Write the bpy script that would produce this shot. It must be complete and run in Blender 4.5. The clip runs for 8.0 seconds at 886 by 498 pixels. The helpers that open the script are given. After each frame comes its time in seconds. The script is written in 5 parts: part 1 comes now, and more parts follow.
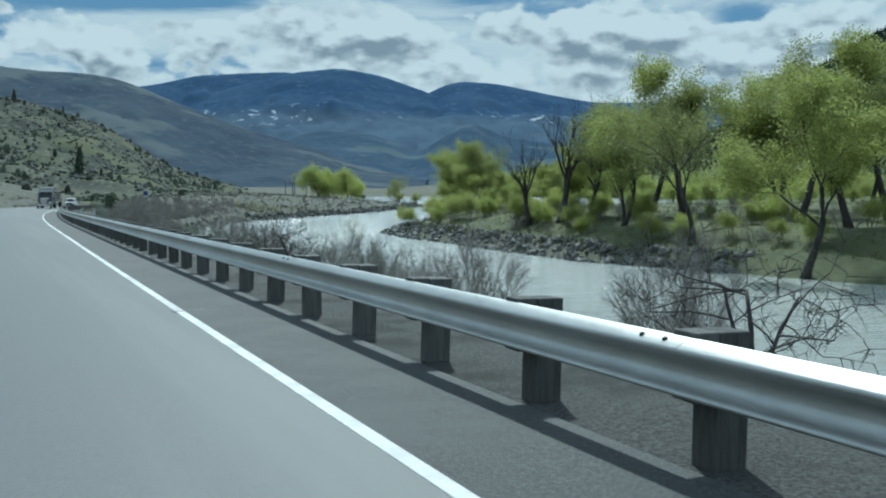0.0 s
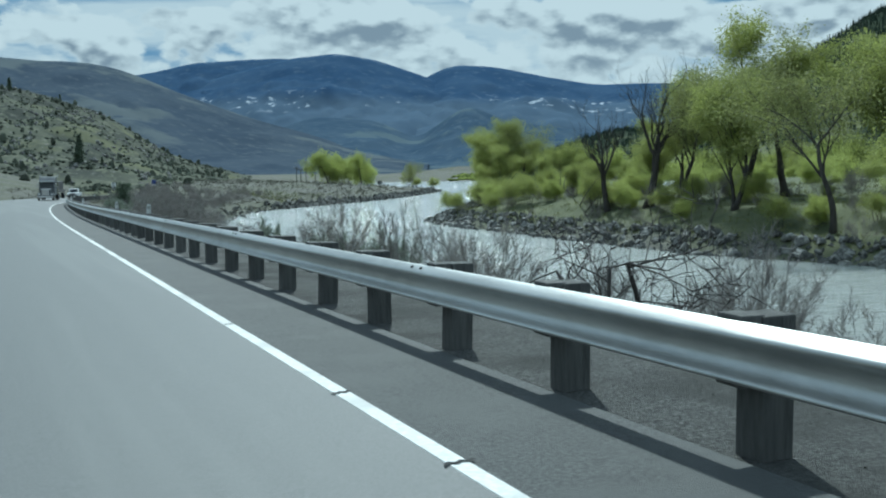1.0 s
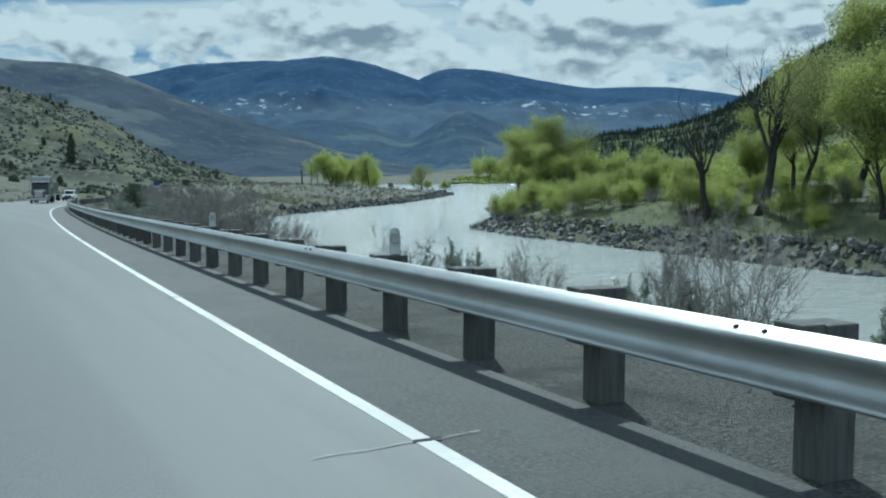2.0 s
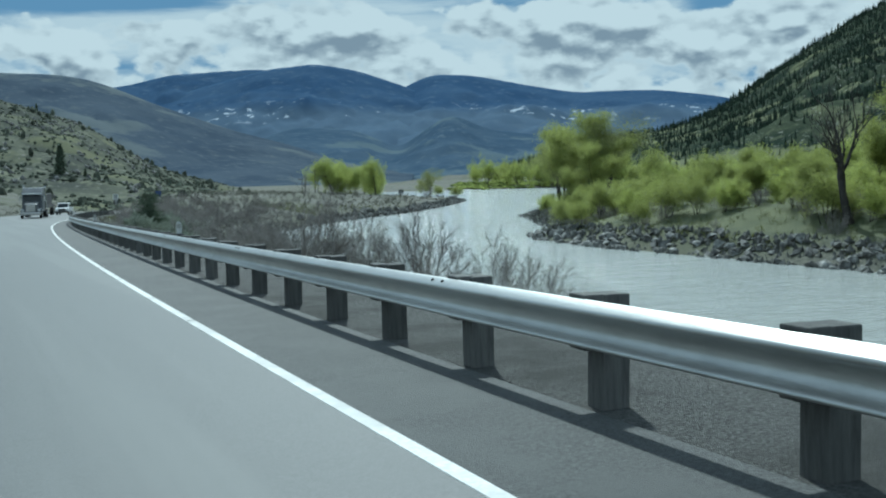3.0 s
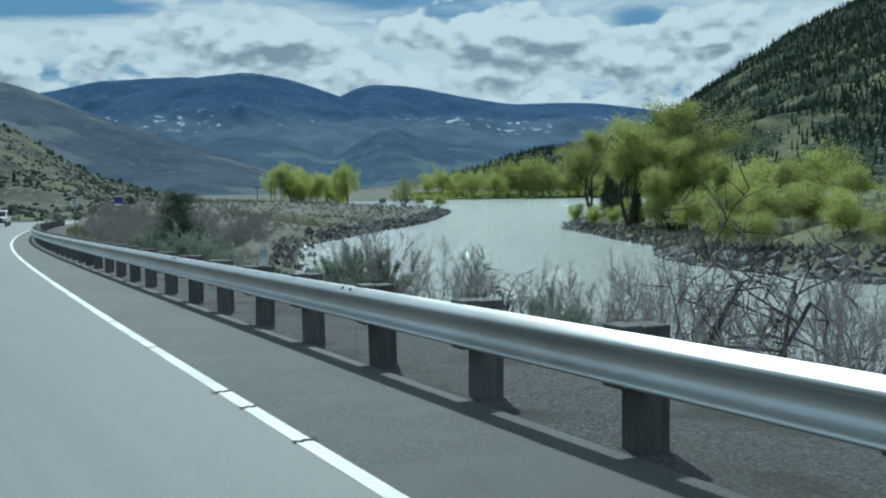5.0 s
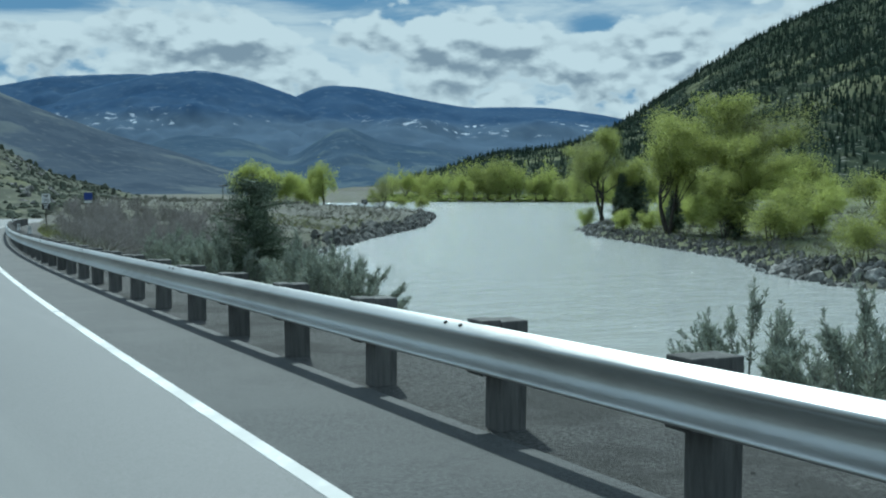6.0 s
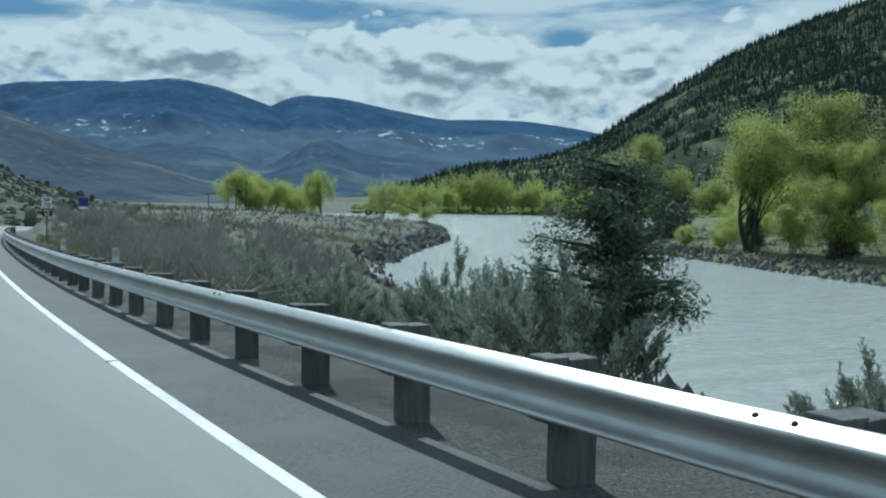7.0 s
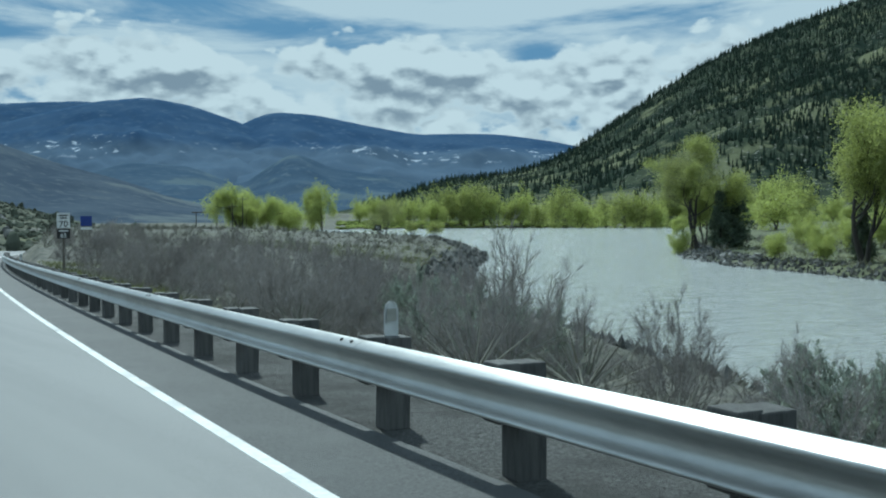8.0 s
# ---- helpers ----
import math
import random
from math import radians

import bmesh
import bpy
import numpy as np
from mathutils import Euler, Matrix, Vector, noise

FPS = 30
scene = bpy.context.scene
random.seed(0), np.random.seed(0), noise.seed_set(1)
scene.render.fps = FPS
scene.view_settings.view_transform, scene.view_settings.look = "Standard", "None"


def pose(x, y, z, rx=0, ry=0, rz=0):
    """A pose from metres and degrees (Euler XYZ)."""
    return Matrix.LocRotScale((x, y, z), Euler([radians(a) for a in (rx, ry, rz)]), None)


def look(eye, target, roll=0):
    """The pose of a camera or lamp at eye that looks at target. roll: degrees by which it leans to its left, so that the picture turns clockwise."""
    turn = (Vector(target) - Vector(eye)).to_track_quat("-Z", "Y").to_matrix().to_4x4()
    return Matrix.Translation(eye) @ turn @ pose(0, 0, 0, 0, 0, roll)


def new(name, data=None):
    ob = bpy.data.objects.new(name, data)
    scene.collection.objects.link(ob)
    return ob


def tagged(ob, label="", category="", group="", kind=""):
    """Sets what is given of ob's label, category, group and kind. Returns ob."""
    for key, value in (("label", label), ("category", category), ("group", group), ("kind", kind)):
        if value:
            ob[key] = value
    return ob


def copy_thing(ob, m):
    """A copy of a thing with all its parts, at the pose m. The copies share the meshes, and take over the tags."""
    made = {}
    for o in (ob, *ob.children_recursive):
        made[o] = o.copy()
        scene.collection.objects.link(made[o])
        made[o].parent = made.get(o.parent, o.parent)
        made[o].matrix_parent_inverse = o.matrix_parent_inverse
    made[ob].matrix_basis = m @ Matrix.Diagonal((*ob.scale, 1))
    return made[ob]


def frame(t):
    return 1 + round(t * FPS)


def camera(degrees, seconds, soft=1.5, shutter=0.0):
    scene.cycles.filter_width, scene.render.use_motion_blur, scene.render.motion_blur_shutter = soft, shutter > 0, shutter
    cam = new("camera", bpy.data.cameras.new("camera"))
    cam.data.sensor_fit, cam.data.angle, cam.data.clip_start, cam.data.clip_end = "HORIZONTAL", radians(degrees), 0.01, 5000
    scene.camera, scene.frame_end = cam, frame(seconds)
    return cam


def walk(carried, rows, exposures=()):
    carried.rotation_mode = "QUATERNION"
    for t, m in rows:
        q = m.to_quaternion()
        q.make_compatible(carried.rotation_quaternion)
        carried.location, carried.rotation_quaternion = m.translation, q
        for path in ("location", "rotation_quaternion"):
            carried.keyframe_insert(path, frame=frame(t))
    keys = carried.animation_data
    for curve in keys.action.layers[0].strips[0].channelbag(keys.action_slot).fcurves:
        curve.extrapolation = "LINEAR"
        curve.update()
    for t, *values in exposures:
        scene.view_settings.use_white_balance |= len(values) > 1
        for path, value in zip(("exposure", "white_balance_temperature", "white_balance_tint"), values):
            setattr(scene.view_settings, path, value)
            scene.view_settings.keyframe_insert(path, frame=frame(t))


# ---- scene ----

# ================= camera and its drive =================
cam = camera(47.9, 8.0, soft=2.1)
# seconds, place, bearing to the right of +y, pitch, roll
ROWS = [
    (0.0, 0.068, 0.016, 1.581, 25.004, -3.601, 0.655),
    (0.5, 0.287, 9.595, 1.409, 25.031, -4.092, 0.168),
    (1.0, 0.507, 19.269, 1.236, 25.084, -4.471, -0.242),
    (1.5, 0.738, 29.056, 1.062, 25.330, -4.472, -0.230),
    (2.0, 0.983, 38.652, 0.892, 25.678, -4.295, -0.034),
    (2.5, 1.252, 48.189, 0.724, 25.985, -4.105, -0.391),
    (3.0, 1.558, 57.701, 0.558, 26.326, -3.919, -1.007),
    (3.5, 1.911, 67.160, 0.392, 26.829, -3.725, -1.287),
    (4.0, 2.319, 76.508, 0.228, 27.624, -3.545, -0.993),
    (4.5, 2.786, 85.644, 0.068, 28.804, -3.455, -0.886),
    (5.0, 3.315, 94.719, -0.091, 30.296, -3.329, -0.610),
    (5.5, 3.901, 103.767, -0.250, 31.740, -3.263, -0.218),
    (6.0, 4.539, 112.794, -0.409, 32.984, -3.174, 0.227),
    (6.5, 5.228, 121.818, -0.568, 33.946, -2.916, 0.718),
    (7.0, 5.980, 130.902, -0.728, 34.597, -2.467, 0.964),
    (7.5, 6.853, 140.157, -0.892, 35.177, -2.117, 0.237),
    (8.0, 7.871, 149.288, -1.056, 36.046, -1.620, -0.251),
]


def aim(x, y, z, bearing, pitch, roll):
    b, p = radians(bearing), radians(pitch)
    ahead = Vector((math.sin(b) * math.cos(p), math.cos(b) * math.cos(p), math.sin(p)))
    return look((x, y, z), Vector((x, y, z)) + 10 * ahead, roll)


walk(cam, [(t, aim(*row)) for t, *row in ROWS], [(0.0, 0.03, 5370, -8), (8.0, 0.03, 5370, -8)])

# ================= sky, sun =================
SUN_ELEVATION, SUN_BEARING = radians(49), radians(22)
world = bpy.data.worlds.new("sky")
scene.world = world
world.use_nodes = True
wt = world.node_tree
wt.nodes.clear()


def node(tree, kind, **inputs):
    n = tree.nodes.new(kind)
    for key, value in inputs.items():
        n.inputs[key.replace("_", " ")].default_value = value
    return n


def build_sky():
    L = wt.links.new
    out = wt.nodes.new("ShaderNodeOutputWorld")
    bg = node(wt, "ShaderNodeBackground", Strength=0.13)
    sky = wt.nodes.new("ShaderNodeTexSky")
    sky.sky_type, sky.sun_disc = "NISHITA", False
    sky.sun_elevation, sky.sun_rotation = SUN_ELEVATION, SUN_BEARING
    co = wt.nodes.new("ShaderNodeTexCoord")
    sep = wt.nodes.new("ShaderNodeSeparateXYZ")
    L(co.outputs["Generated"], sep.inputs[0])

    def maths(op, a, b=None, clamp=False):
        n = wt.nodes.new("ShaderNodeMath")
        n.operation, n.use_clamp = op, clamp
        for i, v in enumerate((a, b)):
            if v is None:
                continue
            if isinstance(v, (int, float)):
                n.inputs[i].default_value = v
            else:
                L(v, n.inputs[i])
        return n.outputs[0]

    up = maths("MAXIMUM", sep.outputs["Z"], 0.0)
    bearing = maths("MULTIPLY", maths("ARCTAN2", sep.outputs["X"], sep.outputs["Y"]), 57.296)
    height = maths("MULTIPLY", maths("ARCSINE", up), 57.296)

    def spot(lift, wide, tall, seed):
        """Place on the cloud deck, in cells wide and tall by so many degrees; lift looks a little higher up."""
        c = wt.nodes.new("ShaderNodeCombineXYZ")
        L(maths("DIVIDE", bearing, wide), c.inputs[0])
        L(maths("DIVIDE", maths("ADD", height, lift), tall), c.inputs[1])
        c.inputs[2].default_value = seed
        return c.outputs[0]

    def noise_at(vec, scale, detail, rough=0.55, warp=0.0):
        n = node(wt, "ShaderNodeTexNoise", Scale=scale, Detail=detail, Roughness=rough, Distortion=warp)
        L(vec, n.inputs["Vector"])
        return n.outputs["Fac"]

    def ramp(value, a, b, lo=0.0, hi=1.0):
        n = wt.nodes.new("ShaderNodeMapRange")
        n.interpolation_type = "SMOOTHSTEP"
        n.inputs["From Min"].default_value, n.inputs["From Max"].default_value = a, b
        n.inputs["To Min"].default_value, n.inputs["To Max"].default_value = lo, hi
        L(value, n.inputs["Value"])
        return n.outputs["Result"]

    def blend(fac, a, b):
        n = wt.nodes.new("ShaderNodeMix")
        n.data_type = "RGBA"
        L(fac, n.inputs["Factor"])
        for key, v in (("A", a), ("B", b)):
            if isinstance(v, tuple):
                n.inputs[key].default_value = (*v, 1)
            else:
                L(v, n.inputs[key])
        return n.outputs["Result"]

    def swell(b, h, wide, tall, gain):
        """A smooth rise of the cloud cover round one bearing and height, in degrees."""
        u, v = maths("DIVIDE", maths("SUBTRACT", bearing, b), wide), maths("DIVIDE", maths("SUBTRACT", height, h), tall)
        r = maths("SQRT", maths("ADD", maths("MULTIPLY", u, u), maths("MULTIPLY", v, v)))
        return ramp(r, 0.0, 1.7, gain, 0.0)

    def total(values):
        out = values[0]
        for v in values[1:]:
            out = maths("ADD", out, v)
        return out

    # a bank of heaped cumulus over the mountains, opening upwards into a bright streaked veil with blue gaps
    heaps = ((19.3, 8.7, 4.8, 1.2, 0.22), (28.2, 9.1, 2.0, 0.9, 0.14), (33.0, 8.5, 2.8, 1.4, 0.18), (38.5, 8.1, 3.6, 1.4, 0.18), (45.0, 9.3, 2.8, 1.3, 0.17), (10.8, 8.2, 2.8, 0.8, 0.13), (4.5, 7.6, 3.0, 0.8, 0.13))
    banks = total([swell(*q) for q in heaps])
    banks_above = total([swell(b, h - 0.75, *q) for b, h, *q in heaps])
    gaps = total([swell(*q) for q in ((7.5, 10.0, 5.0, 0.9, 0.30), (41.2, 9.5, 1.4, 0.5, 0.14), (24.0, 12.5, 5.0, 0.6, 0.10))])
    belt = maths("SUBTRACT", ramp(height, 8.2, 12.0, 0.13, -0.09), gaps)

    def billows(at, scale):
        """Round cauliflower heads."""
        soft = node(wt, "ShaderNodeTexNoise", Scale=scale * 1.3, Detail=4.0, Roughness=0.55)
        L(at, soft.inputs["Vector"])
        bent = wt.nodes.new("ShaderNodeVectorMath")
        bent.operation = "MULTIPLY_ADD"
        bent.inputs[1].default_value = (0.5 / scale, 0.5 / scale, 0.0)
        L(soft.outputs["Color"], bent.inputs[0]), L(at, bent.inputs[2])
        v = wt.nodes.new("ShaderNodeTexVoronoi")
        v.feature = "SMOOTH_F1"
        v.inputs["Scale"].default_value, v.inputs["Smoothness"].default_value = scale, 0.6
        L(bent.outputs[0], v.inputs["Vector"])
        return maths("SUBTRACT", 1.0, v.outputs["Distance"])

    def cover(lift, fine=True):
        at = spot(lift, 5.2, 3.0, 5.3)
        parts = [maths("MULTIPLY", noise_at(at, 0.55, 3, 0.5), 0.46), maths("MULTIPLY", billows(at, 1.5), 0.28)]
        if fine:
            parts += [maths("MULTIPLY", billows(at, 4.4), 0.19), maths("MULTIPLY", noise_at(at, 7.0, 7, 0.62), 0.14)]
        return total(parts)

    here = maths("ADD", cover(0.0), maths("ADD", banks, belt))
    mask = ramp(here, 0.575, 0.645)
    rise = maths("ADD", maths("MULTIPLY", maths("SUBTRACT", cover(0.0), cover(0.75)), 0.85), maths("MULTIPLY", maths("SUBTRACT", banks, banks_above), 0.8))
    lit = ramp(rise, -0.11, 0.055)
    grey = maths("MULTIPLY", ramp(here, 0.58, 0.72), maths("SUBTRACT", 1.0, lit), True)
    body = blend(grey, (4.75, 4.95, 5.0), (1.85, 2.15, 2.5))
    veil = maths("SUBTRACT", noise_at(spot(0.0, 17.0, 3.4, 21.0), 1.0, 8, 0.6, 0.5), maths("MULTIPLY", gaps, 1.3))
    blue = blend(ramp(up, 0.2, 0.9), (1.0, 1.9, 3.0), sky.outputs[0])
    high = blend(ramp(veil, 0.34, 0.56, 0.05, 0.92), blue, (4.3, 4.6, 4.75))
    mix = wt.nodes.new("ShaderNodeMix")
    mix.data_type = "RGBA"
    L(mask, mix.inputs["Factor"])
    L(high, mix.inputs["A"]), L(body, mix.inputs["B"])
    L(mix.outputs["Result"], bg.inputs["Color"])
    L(bg.outputs[0], out.inputs["Surface"])


build_sky()
sun = new("sun", bpy.data.lights.new("sun", "SUN"))
sun.data.energy, sun.data.angle, sun.data.color = 3.8, radians(2.0), (1.0, 0.95, 0.88)
SUN_DIR = Vector((math.sin(SUN_BEARING) * math.cos(SUN_ELEVATION), math.cos(SUN_BEARING) * math.cos(SUN_ELEVATION), math.sin(SUN_ELEVATION)))
sun.matrix_world = look(SUN_DIR * 100, (0, 0, 0))


# ================= materials =================
def material(name, colours, scale=4.0, detail=8.0, rough=0.8, bump=0.2, bump_scale=30.0, metal=0.0, second=None, second_scale=0.3, second_stretch=None,
             island=0.0, random_ob=0.0, contrast=(0.35, 0.65), bump_dist=0.02, specular=0.5, transmit=None, stretch=None):
    """Two-scale procedural surface: noise between the given colours, a second, broader stain, fine relief."""
    m = bpy.data.materials.new(name)
    m.use_nodes = True
    t = m.node_tree
    b = t.nodes["Principled BSDF"]
    L = t.links.new
    co = t.nodes.new("ShaderNodeTexCoord")
    vec = co.outputs["Object"]
    if stretch:
        mp = t.nodes.new("ShaderNodeMapping")
        mp.inputs["Scale"].default_value = stretch
        L(vec, mp.inputs["Vector"])
        vec = mp.outputs["Vector"]
    n1 = node(t, "ShaderNodeTexNoise", Scale=scale, Detail=detail, Roughness=0.62)
    L(vec, n1.inputs["Vector"])
    r = t.nodes.new("ShaderNodeValToRGB")
    r.color_ramp.elements[0].position, r.color_ramp.elements[1].position = contrast
    for i in range(len(colours) - 2):
        r.color_ramp.elements.new(contrast[0] + (contrast[1] - contrast[0]) * (i + 1) / (len(colours) - 1))
    for e, c in zip(r.color_ramp.elements, colours):
        e.color = (*c, 1)
    L(n1.outputs["Fac"], r.inputs["Fac"])
    colour = r.outputs["Color"]
    if second:
        n2 = node(t, "ShaderNodeTexNoise", Scale=second_scale, Detail=5.0, Roughness=0.6)
        if second_stretch:
            mp2 = t.nodes.new("ShaderNodeMapping")
            mp2.inputs["Scale"].default_value = second_stretch
            L(co.outputs["Object"], mp2.inputs["Vector"])
            L(mp2.outputs["Vector"], n2.inputs["Vector"])
        else:
            L(vec, n2.inputs["Vector"])
        mr = t.nodes.new("ShaderNodeMapRange")
        mr.interpolation_type = "SMOOTHSTEP"
        mr.inputs["From Min"].default_value, mr.inputs["From Max"].default_value = 0.45, 0.62
        L(n2.outputs["Fac"], mr.inputs["Value"])
        mx = t.nodes.new("ShaderNodeMix")
        mx.data_type = "RGBA"
        L(mr.outputs["Result"], mx.inputs["Factor"])
        L(colour, mx.inputs["A"])
        mx.inputs["B"].default_value = (*second, 1)
        colour = mx.outputs["Result"]
    if island or random_ob:
        if island:
            src = t.nodes.new("ShaderNodeNewGeometry").outputs["Random Per Island"]
        else:
            src = t.nodes.new("ShaderNodeObjectInfo").outputs["Random"]
        amount = island or random_ob
        mr = t.nodes.new("ShaderNodeMapRange")
        mr.inputs["To Min"].default_value, mr.inputs["To Max"].default_value = 1 - amount, 1 + amount
        L(src, mr.inputs["Value"])
        hs = t.nodes.new("ShaderNodeHueSaturation")
        L(mr.outputs["Result"], hs.inputs["Value"])
        L(colour, hs.inputs["Color"])
        colour = hs.outputs["Color"]
    L(colour, b.inputs["Base Color"])
    b.inputs["Roughness"].default_value, b.inputs["Metallic"].default_value = rough, metal
    b.inputs["Specular IOR Level"].default_value = specular
    if bump:
        n3 = node(t, "ShaderNodeTexNoise", Scale=bump_scale, Detail=6.0, Roughness=0.65)
        L(vec, n3.inputs["Vector"])
        bp = node(t, "ShaderNodeBump", Strength=bump, Distance=bump_dist)
        L(n3.outputs["Fac"], bp.inputs["Height"])
        L(bp.outputs["Normal"], b.inputs["Normal"])
    if transmit:
        tr = t.nodes.new("ShaderNodeBsdfTranslucent")
        L(colour, tr.inputs["Color"])
        ms = node(t, "ShaderNodeMixShader", Fac=transmit)
        L(b.outputs[0], ms.inputs[1]), L(tr.outputs[0], ms.inputs[2])
        L(ms.outputs[0], t.nodes["Material Output"].inputs["Surface"])
    return m


M_ASPHALT = material("asphalt", [(0.062, 0.066, 0.066), (0.115, 0.12, 0.12)], scale=48, rough=0.5, bump=0.5, bump_scale=140, second=(0.112, 0.117, 0.115), second_scale=0.9, second_stretch=(1, 0.02, 1), bump_dist=0.006)
M_SHOULDER = material("shoulder asphalt", [(0.034, 0.036, 0.036), (0.059, 0.062, 0.062), (0.098, 0.101, 0.099)], scale=38, rough=0.75, bump=0.9, bump_scale=70, second=(0.075, 0.078, 0.077), second_scale=0.9, bump_dist=0.012)
M_PAINT = material("white road paint", [(0.55, 0.56, 0.54), (0.75, 0.76, 0.74)], scale=25, rough=0.6, bump=0.3, bump_scale=90, second=(0.5, 0.5, 0.48), second_scale=1.1, bump_dist=0.004)
M_STEEL = material("galvanised steel", [(0.40, 0.405, 0.395), (0.50, 0.505, 0.49)], scale=9, rough=0.36, metal=1.0, bump=0.12, bump_scale=30, second=(0.52, 0.53, 0.52), second_scale=1.4, stretch=(1, 0.3, 1))
M_POST = material("weathered timber post", [(0.075, 0.075, 0.072), (0.15, 0.148, 0.14)], scale=14, rough=0.9, bump=0.6, bump_scale=40, random_ob=0.25, stretch=(1, 1, 0.15))
M_GROUND = material("gravel and dry grass ground", [(0.055, 0.056, 0.047), (0.10, 0.10, 0.082), (0.16, 0.155, 0.125)], scale=1.3, rough=0.95, bump=0.7, bump_scale=9, second=(0.085, 0.09, 0.055), second_scale=0.06, bump_dist=0.1)
M_GRAVEL = material("grey roadside gravel", [(0.045, 0.046, 0.043), (0.095, 0.095, 0.09), (0.17, 0.168, 0.16)], scale=34, rough=0.95, bump=1.0, bump_scale=55, second=(0.055, 0.055, 0.05), second_scale=0.7, bump_dist=0.04)

# ================= the ground plan =================
ROAD_KNOTS = [(-40, 0.17), (0, -0.17), (40, 0.26), (80, 0.86), (120, 0.59), (150, 2.50), (170, 0.82), (190, 0.91), (210, 1.28), (230, 1.44), (260, 1.55), (320, 1.87)]
WATER_Z = -6.2


def smooth(a, b, x):
    t = np.clip((x - a) / (b - a), 0, 1)
    return t * t * (3 - 2 * t)


def road_curve():
    """Centre of the camera's lane: arrays of station, x, y, z and heading."""
    s = np.arange(-60.0, 420.5, 0.5)
    kappa = np.interp(s, [a for a, _ in ROAD_KNOTS], [b * 1e-3 for _, b in ROAD_KNOTS])
    psi = np.cumsum(kappa) * 0.5
    zero = int(np.argmin(abs(s)))
    psi += 0.0239 - psi[zero]
    x, y = np.cumsum(np.sin(psi)) * 0.5, np.cumsum(np.cos(psi)) * 0.5
    x, y = x - x[zero], y - y[zero]
    u = s / 100
    z = 0.144 - 0.0050 * s - 0.128 * u ** 2 * (s > 0) + 0.191 * u ** 2 - 0.015 * u ** 3 - 0.01484 * (0.5 * x + 0.866 * y)
    return s, x, y, z, psi


RS, RX, RY, RZ, RPSI = road_curve()


def on_road(s, d=0.0, h=0.0):
    """The place d to the right of the lane's centre at station s, h over the road's surface."""
    x, y, z, p = (float(np.interp(s, RS, a)) for a in (RX, RY, RZ, RPSI))
    cross = (-4.12 + 2.10 * max(0.0, min(s, 230)) / 100) * 0.01
    px, py = x + d * math.cos(p), y - d * math.sin(p)
    pz = z - d * cross - 0.01484 * (0.5 * d * math.cos(p) - 0.866 * d * math.sin(p)) + h
    return Vector((px, py, pz))


def eased(s, stations, values):
    """A value that glides between those at the given stations."""
    return float(np.mean([np.interp(s + e, stations, values) for e in (-9, -4.5, 0, 4.5, 9)]))


def line_off(s):
    """Edge line: the lane widens and narrows a little."""
    return eased(s, [0, 22, 44, 66, 88, 110, 132, 154, 176, 198], [1.981, 2.083, 2.219, 2.185, 2.129, 2.043, 2.049, 2.210, 2.130, 2.101])


def rail_off(s):
    """Face of the guardrail: the shoulder narrows into the bend."""
    return eased(s, [0, 50, 100, 150, 200], [3.074, 3.390, 3.453, 3.097, 3.144])


def rail_top(s):
    """Height of the beam's upper edge: the road has been raised under it in places."""
    return eased(s, [0, 50, 100, 150, 200], [0.656, 0.699, 0.676, 0.646, 0.665])


def heading(s):
    return float(np.interp(s, RS, RPSI))


# the far bank is meadow: greener than the gravelly road side
def green_meadow():
    t = M_GROUND.node_tree
    b = t.nodes["Principled BSDF"]
    old = b.inputs["Base Color"].links[0].from_socket
    co = t.nodes.new("ShaderNodeTexCoord")
    sep = t.nodes.new("ShaderNodeSeparateXYZ")
    t.links.new(co.outputs["Object"], sep.inputs[0])
    r = t.nodes.new("ShaderNodeMapRange")
    r.interpolation_type = "SMOOTHSTEP"
    r.inputs["From Min"].default_value, r.inputs["From Max"].default_value = 57.0, 66.0
    t.links.new(sep.outputs["X"], r.inputs["Value"])
    side = t.nodes.new("ShaderNodeVectorMath")
    side.operation = "DOT_PRODUCT"
    side.inputs[1].default_value = (1.45, -1.0, 0.0)
    t.links.new(co.outputs["Object"], side.inputs[0])
    across = t.nodes.new("ShaderNodeMapRange")
    across.inputs["From Min"].default_value, across.inputs["From Max"].default_value = -85.0, -70.0
    t.links.new(side.outputs["Value"], across.inputs["Value"])
    both = t.nodes.new("ShaderNodeMath")
    both.operation = "MINIMUM"
    t.links.new(r.outputs["Result"], both.inputs[0]), t.links.new(across.outputs["Result"], both.inputs[1])
    n = node(t, "ShaderNodeTexNoise", Scale=0.16, Detail=8.0, Roughness=0.65)
    t.links.new(co.outputs["Object"], n.inputs["Vector"])
    c = t.nodes.new("ShaderNodeValToRGB")
    c.color_ramp.elements[0].position, c.color_ramp.elements[1].position = 0.38, 0.62
    c.color_ramp.elements[0].color, c.color_ramp.elements[1].color = (0.06, 0.075, 0.034, 1), (0.135, 0.145, 0.07, 1)
    t.links.new(n.outputs["Fac"], c.inputs["Fac"])
    m = t.nodes.new("ShaderNodeMix")
    m.data_type = "RGBA"
    t.links.new(both.outputs[0], m.inputs["Factor"])
    t.links.new(old, m.inputs["A"]), t.links.new(c.outputs["Color"], m.inputs["B"])
    t.links.new(m.outputs["Result"], b.inputs["Base Color"])


green_meadow()

